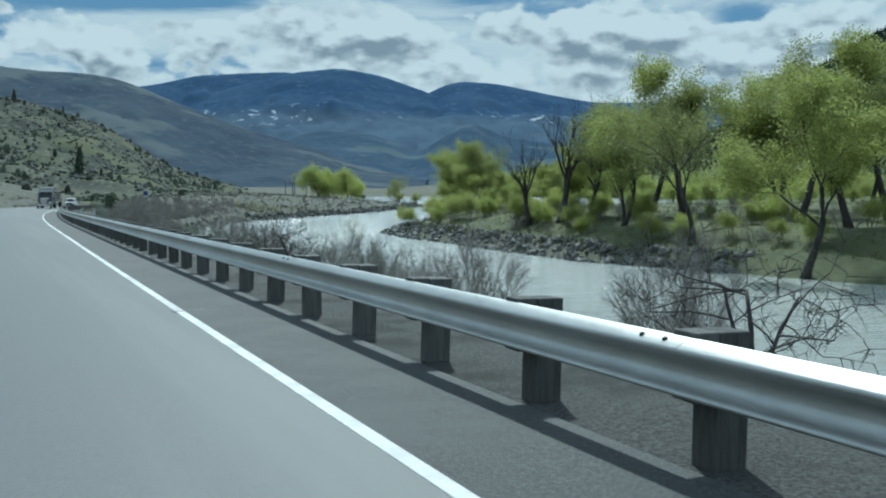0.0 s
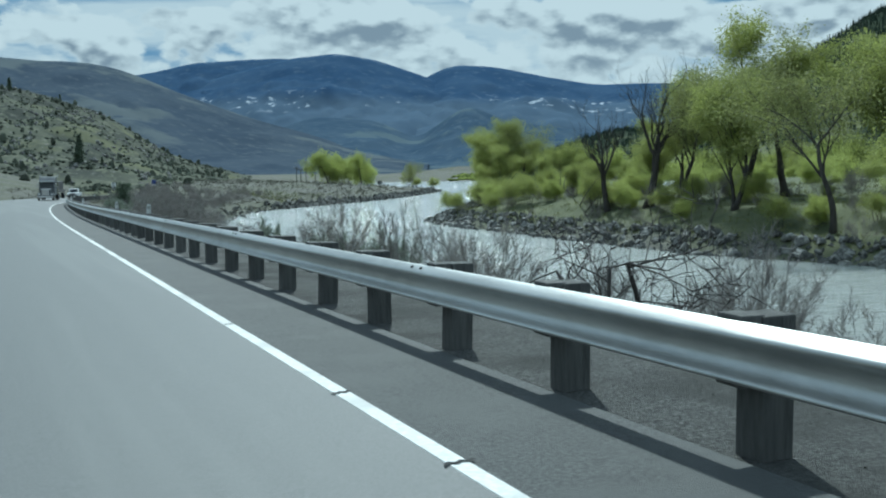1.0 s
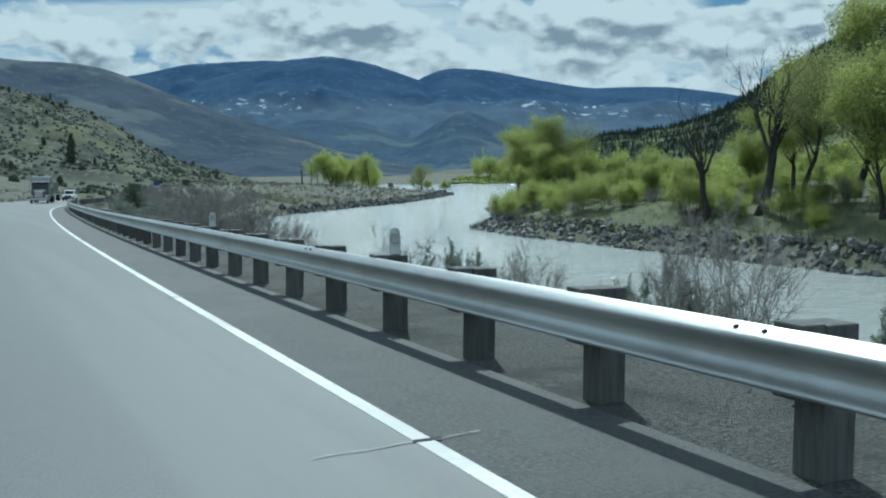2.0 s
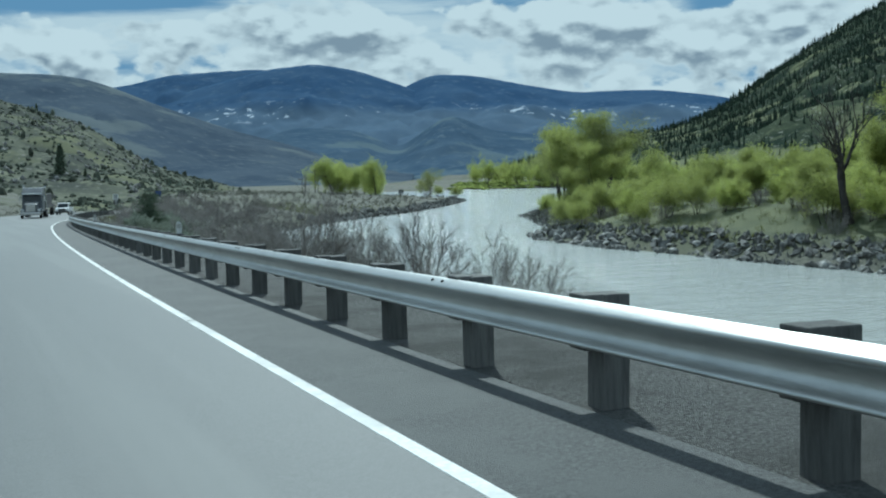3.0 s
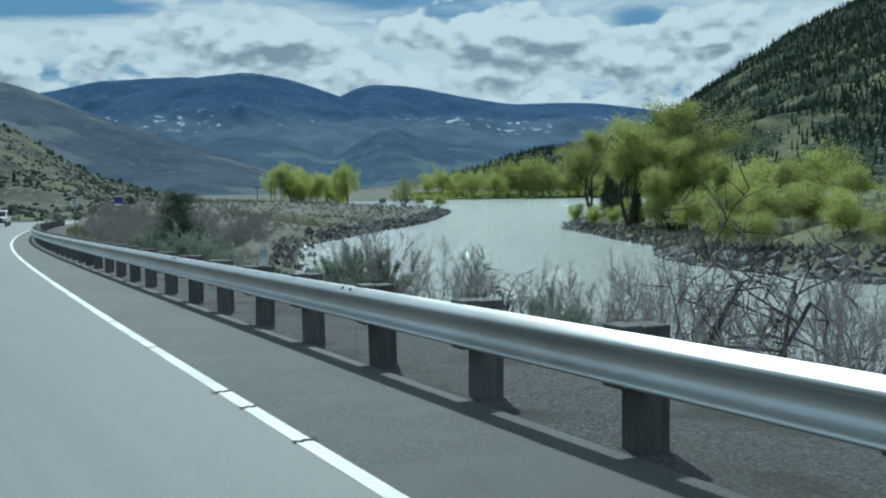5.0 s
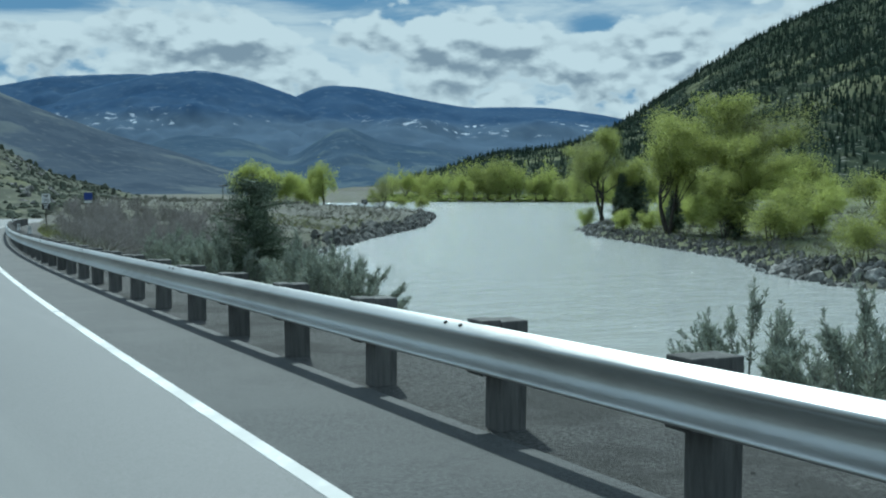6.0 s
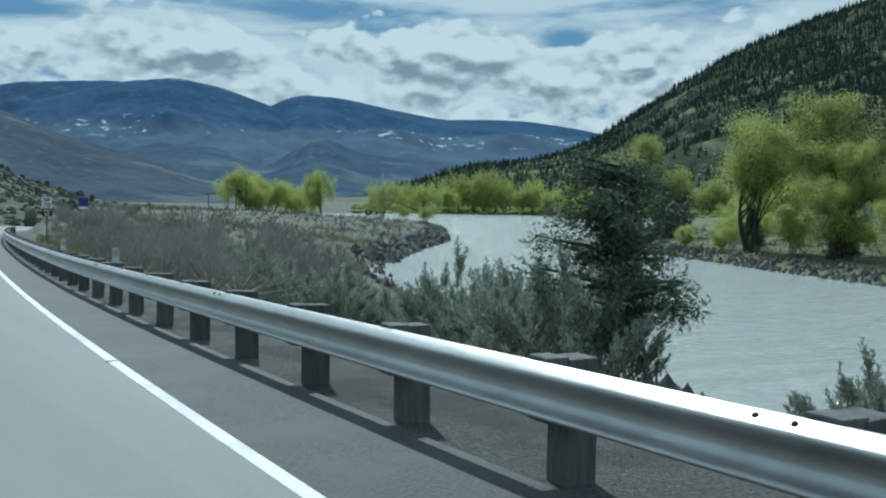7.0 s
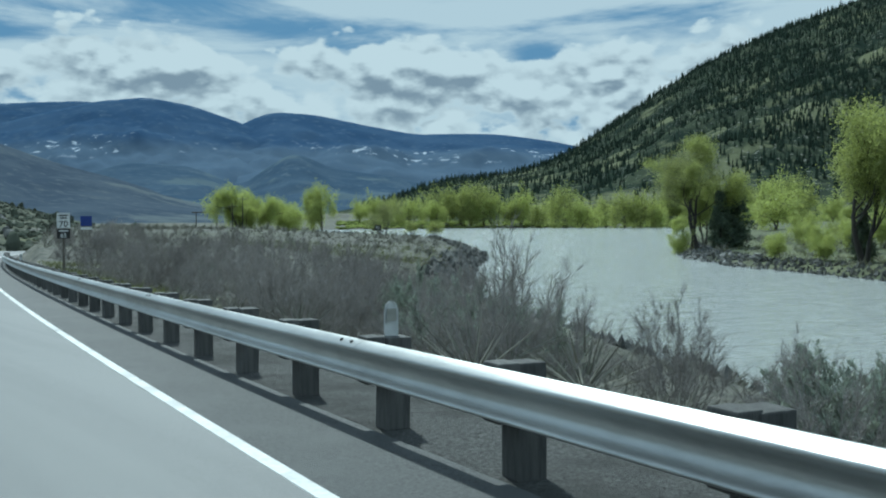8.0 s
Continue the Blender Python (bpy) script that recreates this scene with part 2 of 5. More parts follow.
# shores of the river, as a few turning points; the water lies between them
NEAR_SHORE = [(24, -320), (22, -60), (21, 60), (23, 130), (31, 162), (48, 202), (66, 226), (93, 257), (128, 308), (150, 343), (157, 356), (150, 372), (152, 430), (190, 560), (260, 660)]
FAR_SHORE = [(80, -320), (74, 40), (64, 70), (57.5, 90), (58, 113), (58, 135), (60, 151), (63, 159), (75, 173), (90, 203), (98, 219), (112, 238), (121, 246), (150, 272), (260, 364), (420, 500), (500, 580), (480, 640), (400, 690), (260, 660)]


def dist_line(px, py, line):
    best = np.full(px.shape, 1e9)
    for (ax, ay), (bx, by) in zip(line[:-1], line[1:]):
        dx, dy = bx - ax, by - ay
        w = np.clip(((px - ax) * dx + (py - ay) * dy) / (dx * dx + dy * dy), 0, 1)
        best = np.minimum(best, np.hypot(px - ax - w * dx, py - ay - w * dy))
    return best


def in_river(px, py):
    poly = NEAR_SHORE + FAR_SHORE[::-1]
    inside = np.zeros(px.shape, bool)
    for (ax, ay), (bx, by) in zip(poly, poly[1:] + poly[:1]):
        cross = ((ay > py) != (by > py)) & (px < (bx - ax) * (py - ay) / ((by - ay) or 1e-9) + ax)
        inside ^= cross
    return inside


def fbm(x, y, size, seed=0, octaves=4):
    """Cheap smooth noise over arrays, about -1 to 1."""
    rng = np.random.RandomState(seed)
    total, amp = np.zeros(np.shape(x)), 0.5
    for o in range(octaves):
        for _ in range(3):
            a, ph, ph2 = rng.uniform(0, 6.28, 3)
            u = (np.cos(a) * x + np.sin(a) * y) * 6.28 / size
            v = (-np.sin(a) * x + np.cos(a) * y) * 6.28 / size * 0.83
            total += amp * np.sin(u + ph + 1.3 * np.sin(v + ph2)) / 2.2
        size, amp = size / 2.1, amp * 0.5
    return total


def road_frame(px, py):
    """For arrays of places: nearest station, offset to the right, and the road's height there."""
    s, d, z = np.zeros(px.shape), np.full(px.shape, 1e9), np.zeros(px.shape)
    flat_x, flat_y = px.ravel(), py.ravel()
    step = 6
    xs, ys = RX[::step], RY[::step]
    out_s, out_d, out_z = np.empty(flat_x.size), np.empty(flat_x.size), np.empty(flat_x.size)
    for i in range(0, flat_x.size, 20000):
        qx, qy = flat_x[i:i + 20000], flat_y[i:i + 20000]
        j = np.argmin((qx[:, None] - xs) ** 2 + (qy[:, None] - ys) ** 2, axis=1) * step
        out_s[i:i + 20000] = RS[j]
        out_d[i:i + 20000] = (qx - RX[j]) * np.cos(RPSI[j]) - (qy - RY[j]) * np.sin(RPSI[j])
        far = np.hypot(qx - RX[j], qy - RY[j])
        out_d[i:i + 20000] = np.where(abs(out_d[i:i + 20000]) < 0.7 * far, np.sign(out_d[i:i + 20000]) * far, out_d[i:i + 20000])
        out_z[i:i + 20000] = RZ[j]
    return out_s.reshape(px.shape), out_d.reshape(px.shape), out_z.reshape(px.shape)


def ground_height(px, py):
    px, py = np.asarray(px, float), np.asarray(py, float)
    river = in_river(px, py)
    dn, df = dist_line(px, py, NEAR_SHORE), dist_line(px, py, FAR_SHORE)
    shore = np.minimum(dn, df)
    s, d, zr = road_frame(px, py)
    cross = (-4.12 + 2.10 * np.clip(s, 0, 230) / 100) * 0.01 + 0.01484 * (0.5 * np.cos(np.interp(s, RS, RPSI)) - 0.866 * np.sin(np.interp(s, RS, RPSI)))
    zr = zr - np.clip(d, -12, 12) * cross
    rough = fbm(px, py, 19, 3) * 0.35 + fbm(px, py, 3.7, 5, 2) * 0.07
    wide = fbm(px, py, 140, 9) * 1.2
    near_side = dn < df
    # far side: stony bank, then meadow that climbs slowly
    south = 1 - smooth(140, 168, py)
    far_land = WATER_Z - 0.2 + (1.0 + 1.0 * south) * smooth(0, 4, df) + 1.9 * south * smooth(4, 12, df) + (1 - south) * 0.9 * smooth(8, 40, df) + 0.030 * np.clip(df - 5, 0, 400) + rough + wide * smooth(20, 120, df)
    # near side: bank, sage flat, and the road's embankment
    near_land = WATER_Z - 0.2 + 1.3 * smooth(0, 4, dn) + 0.055 * np.clip(dn - 3, 0, 45) + rough + wide * 0.5 * smooth(20, 120, dn)
    bank = zr - 0.16 - 0.37 * np.clip(d - 6.1, 0, 60)
    left = zr - 0.2 - 0.25 * np.clip(-d - 11.5, 0, 4) + 0.16 * np.clip(-d - 15, 0, 200) + rough * smooth(14, 25, -d)
    on_right = np.maximum(near_land, bank + rough * smooth(6.2, 10, d))
    road_side = np.where(d > 0, np.where(d < 5.4, zr - 0.16, on_right), np.where(d > -11.5, zr - 0.16, left))
    past = smooth(395, 410, s)
    road_side = road_side * (1 - past) + near_land * past
    land = np.where(near_side | (d < 6), road_side, far_land)
    wet = WATER_Z - 0.2 - 2.0 * smooth(0, 8, shore)
    return np.where(river, wet, land)


def grid_mesh(name, xs, ys, zs, mat):
    nx, ny = len(xs), len(ys)
    gx, gy = np.meshgrid(xs, ys)
    co = np.stack([gx, gy, zs], -1).reshape(-1, 3)
    i = (np.arange(ny - 1)[:, None] * nx + np.arange(nx - 1)).ravel()
    faces = np.stack([i, i + 1, i + 1 + nx, i + nx], -1)
    me = bpy.data.meshes.new(name)
    me.from_pydata(co.tolist(), [], faces.tolist())
    me.polygons.foreach_set("use_smooth", [True] * len(me.polygons))
    me.materials.append(mat)
    return new(name, me)


def steps(*spans):
    """Coordinates with a spacing of its own in each span: (start, end, spacing), ..."""
    out = []
    for a, b, h in spans:
        out += list(np.arange(a, b, h))
    return np.array(out + [spans[-1][1]])


GX = steps((-4900, -600, 300), (-600, -60, 20), (-60, -14, 3), (-14, 30, 0.8), (30, 110, 2.0), (110, 300, 5), (300, 700, 12), (700, 4900, 200))
GY = steps((-4900, -600, 300), (-600, -40, 30), (-40, 10, 2), (10, 260, 1.4), (260, 480, 4), (480, 900, 12), (900, 4900, 200))
gx, gy = np.meshgrid(GX, GY)
ground = tagged(grid_mesh("ground", GX, GY, ground_height(gx, gy), M_GROUND), "stony river valley ground with sage and dry spring grass", "ground", kind="structure")


# ================= road =================
def ribbon(name, s0, s1, step, cross_section, mat, closed=False, parent=None, wobble=0.0, follow=None):
    """Sweeps a cross section of (offset, height) along the road."""
    ss = np.arange(s0, s1 + step / 2, step)
    verts, faces, n = [], [], len(cross_section)
    for s in ss:
        j = wobble * math.sin(s * 1.7) if wobble else 0.0
        for d, h in cross_section:
            verts.append(on_road(s, (d(s) if callable(d) else d) + j + (follow(s) if follow else 0.0), h))
    m = n if closed else n - 1
    for i in range(len(ss) - 1):
        for k in range(m):
            a, b = i * n + k, i * n + (k + 1) % n
            faces.append((a, b, b + n, a + n))
    if closed:
        faces += [tuple(range(n)), tuple(reversed(range((len(ss) - 1) * n, len(ss) * n)))]
    me = bpy.data.meshes.new(name)
    me.from_pydata(verts, [], faces)
    me.materials.append(mat)
    ob = new(name, me)
    if parent:
        ob.parent = parent
    return ob


def seam(s):
    """Where the lane's lighter paving ends and the darker shoulder begins."""
    return line_off(s) + 0.05 + 0.01 * math.sin(s * 0.9)


def past_rail(d):
    """An offset that keeps d behind the guardrail's face."""
    return lambda s: rail_off(s) + d


road = tagged(ribbon("road", -60, 415, 2, [(-11.0, -0.3), (-11.0, 0), (seam, 0), (seam, -0.3)], M_ASPHALT), "grey two-lane asphalt highway with a white edge line", "road", kind="structure")
shoulder = tagged(ribbon("pavement", -60, 415, 2, [(seam, -0.3), (seam, -0.004), (past_rail(0.10), -0.012), (past_rail(0.18), -0.10), (past_rail(0.2), -0.3)], M_SHOULDER), "dark coarse asphalt shoulder beside the guardrail", "pavement", kind="structure")
verge = tagged(ribbon("ground_verge", -60, 415, 2, [(past_rail(0.0), -0.3), (past_rail(0.06), -0.04), (past_rail(0.7), -0.045), (past_rail(1.7), -0.08), (past_rail(2.9), -0.28), (past_rail(3.7), -0.83)], M_GRAVEL), "grey gravel verge under and behind the guardrail", "verge", kind="structure")
edge_line = tagged(ribbon("trim", -60, 415, 1, [(-0.056, 0.001), (-0.052, 0.006), (0.052, 0.006), (0.056, 0.001)], M_PAINT, follow=line_off), "worn white painted edge line on asphalt", "road line", kind="structure")

# ================= water =================
def water_material():
    m = bpy.data.materials.new("river water")
    m.use_nodes = True
    t = m.node_tree
    b = t.nodes["Principled BSDF"]
    b.inputs["Base Color"].default_value = (0.47, 0.49, 0.47, 1)
    b.inputs["Roughness"].default_value = 0.12
    b.inputs["IOR"].default_value = 1.33
    co = t.nodes.new("ShaderNodeTexCoord")
    mp = t.nodes.new("ShaderNodeMapping")
    mp.inputs["Rotation"].default_value = (0, 0, radians(35))
    mp.inputs["Scale"].default_value = (0.3, 1.0, 1.0)
    t.links.new(co.outputs["Object"], mp.inputs["Vector"])
    n1 = node(t, "ShaderNodeTexNoise", Scale=0.5, Detail=7.0, Roughness=0.62, Distortion=0.4)
    n2 = node(t, "ShaderNodeTexNoise", Scale=2.6, Detail=4.0, Roughness=0.6)
    for n in (n1, n2):
        t.links.new(mp.outputs["Vector"], n.inputs["Vector"])
    mul = t.nodes.new("ShaderNodeMath")
    mul.operation = "MULTIPLY_ADD"
    mul.inputs[1].default_value = 0.35
    t.links.new(n2.outputs["Fac"], mul.inputs[0]), t.links.new(n1.outputs["Fac"], mul.inputs[2])
    bp = node(t, "ShaderNodeBump", Strength=1.0, Distance=0.75)
    t.links.new(mul.outputs[0], bp.inputs["Height"])
    t.links.new(bp.outputs["Normal"], b.inputs["Normal"])
    return m


M_WATER = water_material()
wx, wy = np.array([10.0, 120, 400, 700]), np.array([-320.0, 100, 400, 720])
river = tagged(grid_mesh("water", wx, wy, np.full((4, 4), WATER_Z), M_WATER), "grey rippled river under a cloudy sky", "river", kind="structure")


# ================= far hills and mountains =================
HILL = {}
EYE0 = Vector((3.0, 84.0, 0.0))


def mountain(name, far, crest, front, base, mat, label, seed, relief=0.10, power=1.15, back=600, nu=220, nv=46, spur=0.5, origin=EYE0, crag=0.012):
    """A range whose crest, far metres off, follows (bearing, elevation) turning points; its face falls towards the valley in spurs and gullies."""
    bs = np.linspace(crest[0][0], crest[-1][0], nu)
    el = np.interp(bs, [c[0] for c in crest], [c[1] for c in crest])
    el = np.convolve(np.pad(el, 4, "edge"), np.ones(9) / 9, "valid")
    top = far * np.tan(np.radians(el))
    vs = np.concatenate([np.linspace(0, 1, nv), [1.15, 1.6]])
    verts = []
    B, V = np.meshgrid(np.radians(bs), vs)
    dist = np.where(V <= 1, far - front * (1 - V), far + (V - 1) * back)
    X, Y = origin.x + dist * np.sin(B), origin.y + dist * np.cos(B)
    shape = np.where(V <= 1, np.clip(V, 0, 1) ** power, 1 - (V - 1) * 0.9)
    h = base + (top[None, :] - base) * shape
    size = front * 0.55
    gully = np.abs(fbm(X, Y, size, seed, 5)) * 1.7 - 0.6
    fade = np.clip(V * (1 - V) * 4, 0, 1)
    h = h + relief * (top[None, :] - base).clip(20) * gully * fade * spur * 2
    h = h + crag * (top[None, :] - base).clip(10) * fbm(X, Y, front * 0.06, seed + 7, 3) * (fade * 0.8 + 0.2)
    HILL[name] = (np.stack([X, Y, h], -1), nv)
    co = np.stack([X, Y, h], -1).reshape(-1, 3)
    rows, n = len(vs), nu
    i = (np.arange(rows - 1)[:, None] * n + np.arange(n - 1)).ravel()
    faces = np.stack([i, i + 1, i + 1 + n, i + n], -1)
    me = bpy.data.meshes.new(name)
    me.from_pydata(co.tolist(), [], faces.tolist())
    me.polygons.foreach_set("use_smooth", [True] * len(me.polygons))
    me.materials.append(mat)
    return tagged(new(name, me), label, "mountain", kind="structure")


def hill_material(name, low, mid, high, scale, snow=0.0, meadow=None, bare=None):
    """Forest, scree and grass in patches of two sizes; drifts of old snow in the hollows of the highest ones, whose
    lower slopes pale into hazy blue-grey.
    """
    m = bpy.data.materials.new(name)
    m.use_nodes = True
    t = m.node_tree
    b = t.nodes["Principled BSDF"]
    b.inputs["Roughness"].default_value, b.inputs["Specular IOR Level"].default_value = 1.0, 0.0
    L = t.links.new
    co = t.nodes.new("ShaderNodeTexCoord")

    def layer(size, lo, hi, detail=10.0, stretch=(1, 1, 1), seed=0.0):
        mp = t.nodes.new("ShaderNodeMapping")
        mp.inputs["Scale"].default_value, mp.inputs["Location"].default_value = stretch, (seed, seed, seed)
        L(co.outputs["Object"], mp.inputs["Vector"])
        n = node(t, "ShaderNodeTexNoise", Scale=size, Detail=detail, Roughness=0.62)
        L(mp.outputs["Vector"], n.inputs["Vector"])
        r = t.nodes.new("ShaderNodeMapRange")
        r.interpolation_type = "SMOOTHSTEP"
        r.inputs["From Min"].default_value, r.inputs["From Max"].default_value = lo, hi
        L(n.outputs["Fac"], r.inputs["Value"])
        return r.outputs["Result"]

    def mixed(a, c, fac):
        x = t.nodes.new("ShaderNodeMix")
        x.data_type = "RGBA"
        L(fac, x.inputs["Factor"])
        if isinstance(a, tuple):
            x.inputs["A"].default_value = (*a, 1)
        else:
            L(a, x.inputs["A"])
        x.inputs["B"].default_value = (*c, 1)
        return x.outputs["Result"]

    colour = mixed(low, mid, layer(scale, 0.40, 0.60))
    colour = mixed(colour, high, layer(scale * 6, 0.52, 0.68, 8.0, seed=40))
    if meadow:
        colour = mixed(colour, meadow, layer(scale * 0.6, 0.52, 0.62, 6.0, seed=90))
    if bare:
        colour = mixed(colour, bare, layer(scale * 14, 0.60, 0.66, 6.0, seed=140))
    if snow:
        both = t.nodes.new("ShaderNodeMath")
        both.operation = "MULTIPLY"
        L(layer(scale * 0.55, 0.50 - snow, 0.58 - snow, 4.0, (1, 1, 3.0), 7.0), both.inputs[0])
        L(layer(scale * 4.5, 0.585, 0.62, 12.0, (1, 1, 2.4), 21.0), both.inputs[1])
        sep = t.nodes.new("ShaderNodeSeparateXYZ")
        L(co.outputs["Object"], sep.inputs[0])
        share_of = t.nodes.new("ShaderNodeMapRange")
        share_of.inputs["From Min"].default_value, share_of.inputs["From Max"].default_value = 0.0, 600.0
        L(sep.outputs["Z"], share_of.inputs["Value"])
        bench = t.nodes.new("ShaderNodeValToRGB")
        stops = bench.color_ramp.elements
        stops[0].position, stops[1].position = 0.35, 0.40
        stops[0].color, stops[1].color = (0, 0, 0, 1), (1, 1, 1, 1)
        for at, v in ((0.47, 1.0), (0.54, 0.0), (0.84, 0.0), (0.90, 0.7)):
            stops.new(at).color = (v, v, v, 1)
        L(share_of.outputs["Result"], bench.inputs["Fac"])
        lying = t.nodes.new("ShaderNodeMath")
        lying.operation = "MULTIPLY"
        L(both.outputs[0], lying.inputs[0]), L(bench.outputs["Color"], lying.inputs[1])
        # paler lower slopes below the dark forest, with haze blue in their colour
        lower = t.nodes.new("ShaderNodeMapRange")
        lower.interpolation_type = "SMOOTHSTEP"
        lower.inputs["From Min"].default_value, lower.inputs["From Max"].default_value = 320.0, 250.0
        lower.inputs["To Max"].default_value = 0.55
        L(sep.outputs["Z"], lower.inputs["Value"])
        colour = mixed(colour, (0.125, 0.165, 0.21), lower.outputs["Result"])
        colour = mixed(colour, (0.52, 0.58, 0.65), lying.outputs[0])
    L(colour, b.inputs["Base Color"])
    return m


# next three: the air's blue haze of distance is painted into the base colour
M_RANGE_HAZED = hill_material("hazed forested far mountain", (0.042, 0.078, 0.145), (0.055, 0.094, 0.162), (0.078, 0.118, 0.18), 0.004, snow=0.02)
M_FOOT_HAZED = hill_material("sage foothill", (0.052, 0.082, 0.125), (0.068, 0.100, 0.143), (0.092, 0.125, 0.162), 0.006, meadow=(0.105, 0.14, 0.165))
M_LEFT_HAZED = hill_material("dark brushy hill", (0.056, 0.074, 0.102), (0.074, 0.094, 0.122), (0.10, 0.12, 0.142), 0.008, meadow=(0.118, 0.138, 0.15))
M_NEAR = hill_material("rocky sagebrush hillside", (0.078, 0.083, 0.073), (0.13, 0.136, 0.106), (0.18, 0.185, 0.14), 0.03, meadow=(0.155, 0.16, 0.105), bare=(0.22, 0.218, 0.2))
M_PINE_HILL = hill_material("pine hillside", (0.025, 0.036, 0.028), (0.05, 0.062, 0.042), (0.09, 0.10, 0.065), 0.012, meadow=(0.14, 0.15, 0.09), bare=(0.24, 0.24, 0.21))

mountain("mountain_back", 4820, [(4, 4.6), (9.2, 5.5), (11.3, 6.05), (13.7, 6.25), (16, 6.4), (19, 6.2), (24, 5)], 1500, 60, M_RANGE_HAZED, "distant forested mountain with thin snow, coloured blue with haze", 11)
mountain("mountain_dome", 4500, [(6, 2.2), (10.6, 4.6), (13.6, 5.55), (16.7, 6.4), (19.35, 6.71), (21.7, 6.33), (24.2, 5.5), (26.8, 4.4), (31, 3.0), (35, 1.6)], 1700, 30, M_RANGE_HAZED, "broad forested mountain dome with snow patches, coloured blue with haze", 12)
mountain("mountain_east", 4700, [(20, 3.0), (22.9, 4.6), (24.7, 5.5), (25.9, 6.07), (28.4, 5.95), (31.6, 5.3), (34.2, 4.85), (36.7, 4.9), (38.9, 4.85), (42, 4.4), (46, 3.5), (60, 3.0)], 1900, 30, M_RANGE_HAZED, "long forested mountain with snow patches, coloured blue with haze", 13)
mountain("foothill", 3000, [(8, 1.0), (14.4, 1.85), (18.1, 3.2), (21.6, 3.0), (24.1, 1.9), (26.1, 3.28), (27.2, 3.83), (29.3, 2.9), (32.5, 2.5), (36, 1.7), (42, 1.2)], 1100, 0, M_FOOT_HAZED, "sage foothills below the mountains, coloured blue-grey with haze", 14)
mountain("hill_west", 2500, [(-40, 7.5), (-12, 7.0), (1.4, 6.2), (2.3, 6.05), (5.1, 6.07), (6.5, 5.96), (7.8, 5.63), (9.2, 5.06), (10.6, 4.47), (12.4, 3.86), (14.5, 3.1), (17.2, 2.4), (20.3, 1.45), (25, 0.6)], 1200, -5, M_LEFT_HAZED, "dark brushy hill with gullies, blue haze in its colour", 15)
mountain("hill_near", 760, [(-60, 7), (-20, 6.0), (1.4, 4.5), (3.1, 4.25), (4.5, 3.7), (6.7, 3.1), (8.2, 1.9), (10, 0.8), (13, 0.1), (15, -0.5)], 420, -6, M_NEAR, "rocky sagebrush hillside above the highway", 16, nv=70, relief=0.16, origin=Vector((0, 0, 0)))
mountain("hill_pine", 2300, [(26, 0.1), (30, 0.7), (33.1, 1.5), (35.4, 2.35), (37.3, 2.35), (38.9, 2.65), (41.0, 3.05), (43.1, 4.25), (44.5, 5.2), (47.0, 6.85), (50.0, 8.6), (52.8, 9.75), (56.6, 11.0), (60, 11.9), (75, 12), (100, 10)], 1500, -2, M_PINE_HILL, "steep pine-covered hillside with grassy openings", 17)


# ================= builders =================
def part(name, verts, faces, mat, parent, label="", smooth_faces=False):
    """Links one mesh as a part under a thing, in the thing's own space."""
    me = bpy.data.meshes.new(name)
    me.from_pydata(verts, [], faces)
    if smooth_faces:
        me.polygons.foreach_set("use_smooth", [True] * len(me.polygons))
    me.materials.append(mat)
    ob = new(name, me)
    ob.parent = parent
    if label:
        ob["label"] = label
    return ob


def share(name, me, parent, m):
    """Another object on the same mesh, under a thing, at m in the thing's space."""
    ob = new(name, me)
    ob.parent = parent
    ob.matrix_basis = m
    return ob


def rounded_box(sx, sy, sz, r, top_only=False, segments=2):
    """Vertices and faces of a bevelled box, centred in x and y, standing on z = 0."""
    bm = bmesh.new()
    bmesh.ops.create_cube(bm, size=1)
    bmesh.ops.transform(bm, matrix=Matrix.Translation((0, 0, sz / 2)) @ Matrix.Diagonal((sx, sy, sz, 1)), verts=bm.verts)
    bmesh.ops.bevel(bm, geom=list(bm.edges), offset=r, segments=segments, affect="EDGES", profile=0.6)
    out = [tuple(v.co) for v in bm.verts], [tuple(v.index for v in f.verts) for f in bm.faces]
    bm.free()
    return out


def moved(vf, m):
    return [tuple(m @ Vector(v)) for v in vf[0]], vf[1]


def joined(*pieces):
    verts, faces = [], []
    for v, f in pieces:
        base = len(verts)
        verts += list(v)
        faces += [tuple(i + base for i in q) for q in f]
    return verts, faces


def tube(points, radii, sides=6, ends=True):
    """A tapered tube along points."""
    verts, faces = [], []
    n = len(points)
    for i, (p, r) in enumerate(zip(points, radii)):
        a = Vector(points[max(i - 1, 0)])
        b = Vector(points[min(i + 1, n - 1)])
        q = (b - a).to_track_quat("Z", "Y")
        for k in range(sides):
            w = 6.2832 * k / sides
            verts.append(tuple(Vector(p) + q @ Vector((r * math.cos(w), r * math.sin(w), 0))))
    for i in range(n - 1):
        for k in range(sides):
            a, b = i * sides + k, i * sides + (k + 1) % sides
            faces.append((a, b, b + sides, a + sides))
    if ends:
        faces += [tuple(reversed(range(sides))), tuple(range((n - 1) * sides, n * sides))]
    return verts, faces


def lathe(profile, sides=16):
    """A solid of revolution round z from (radius, height) pairs."""
    verts, faces = [], []
    for r, h in profile:
        for k in range(sides):
            w = 6.2832 * k / sides
            verts.append((r * math.cos(w), r * math.sin(w), h))
    for i in range(len(profile) - 1):
        for k in range(sides):
            a, b = i * sides + k, i * sides + (k + 1) % sides
            faces.append((a, b, b + sides, a + sides))
    faces += [tuple(reversed(range(sides))), tuple(range((len(profile) - 1) * sides, len(profile) * sides))]
    return verts, faces


def ground_at(x, y):
    return float(ground_height(np.array([x]), np.array([y]))[0])


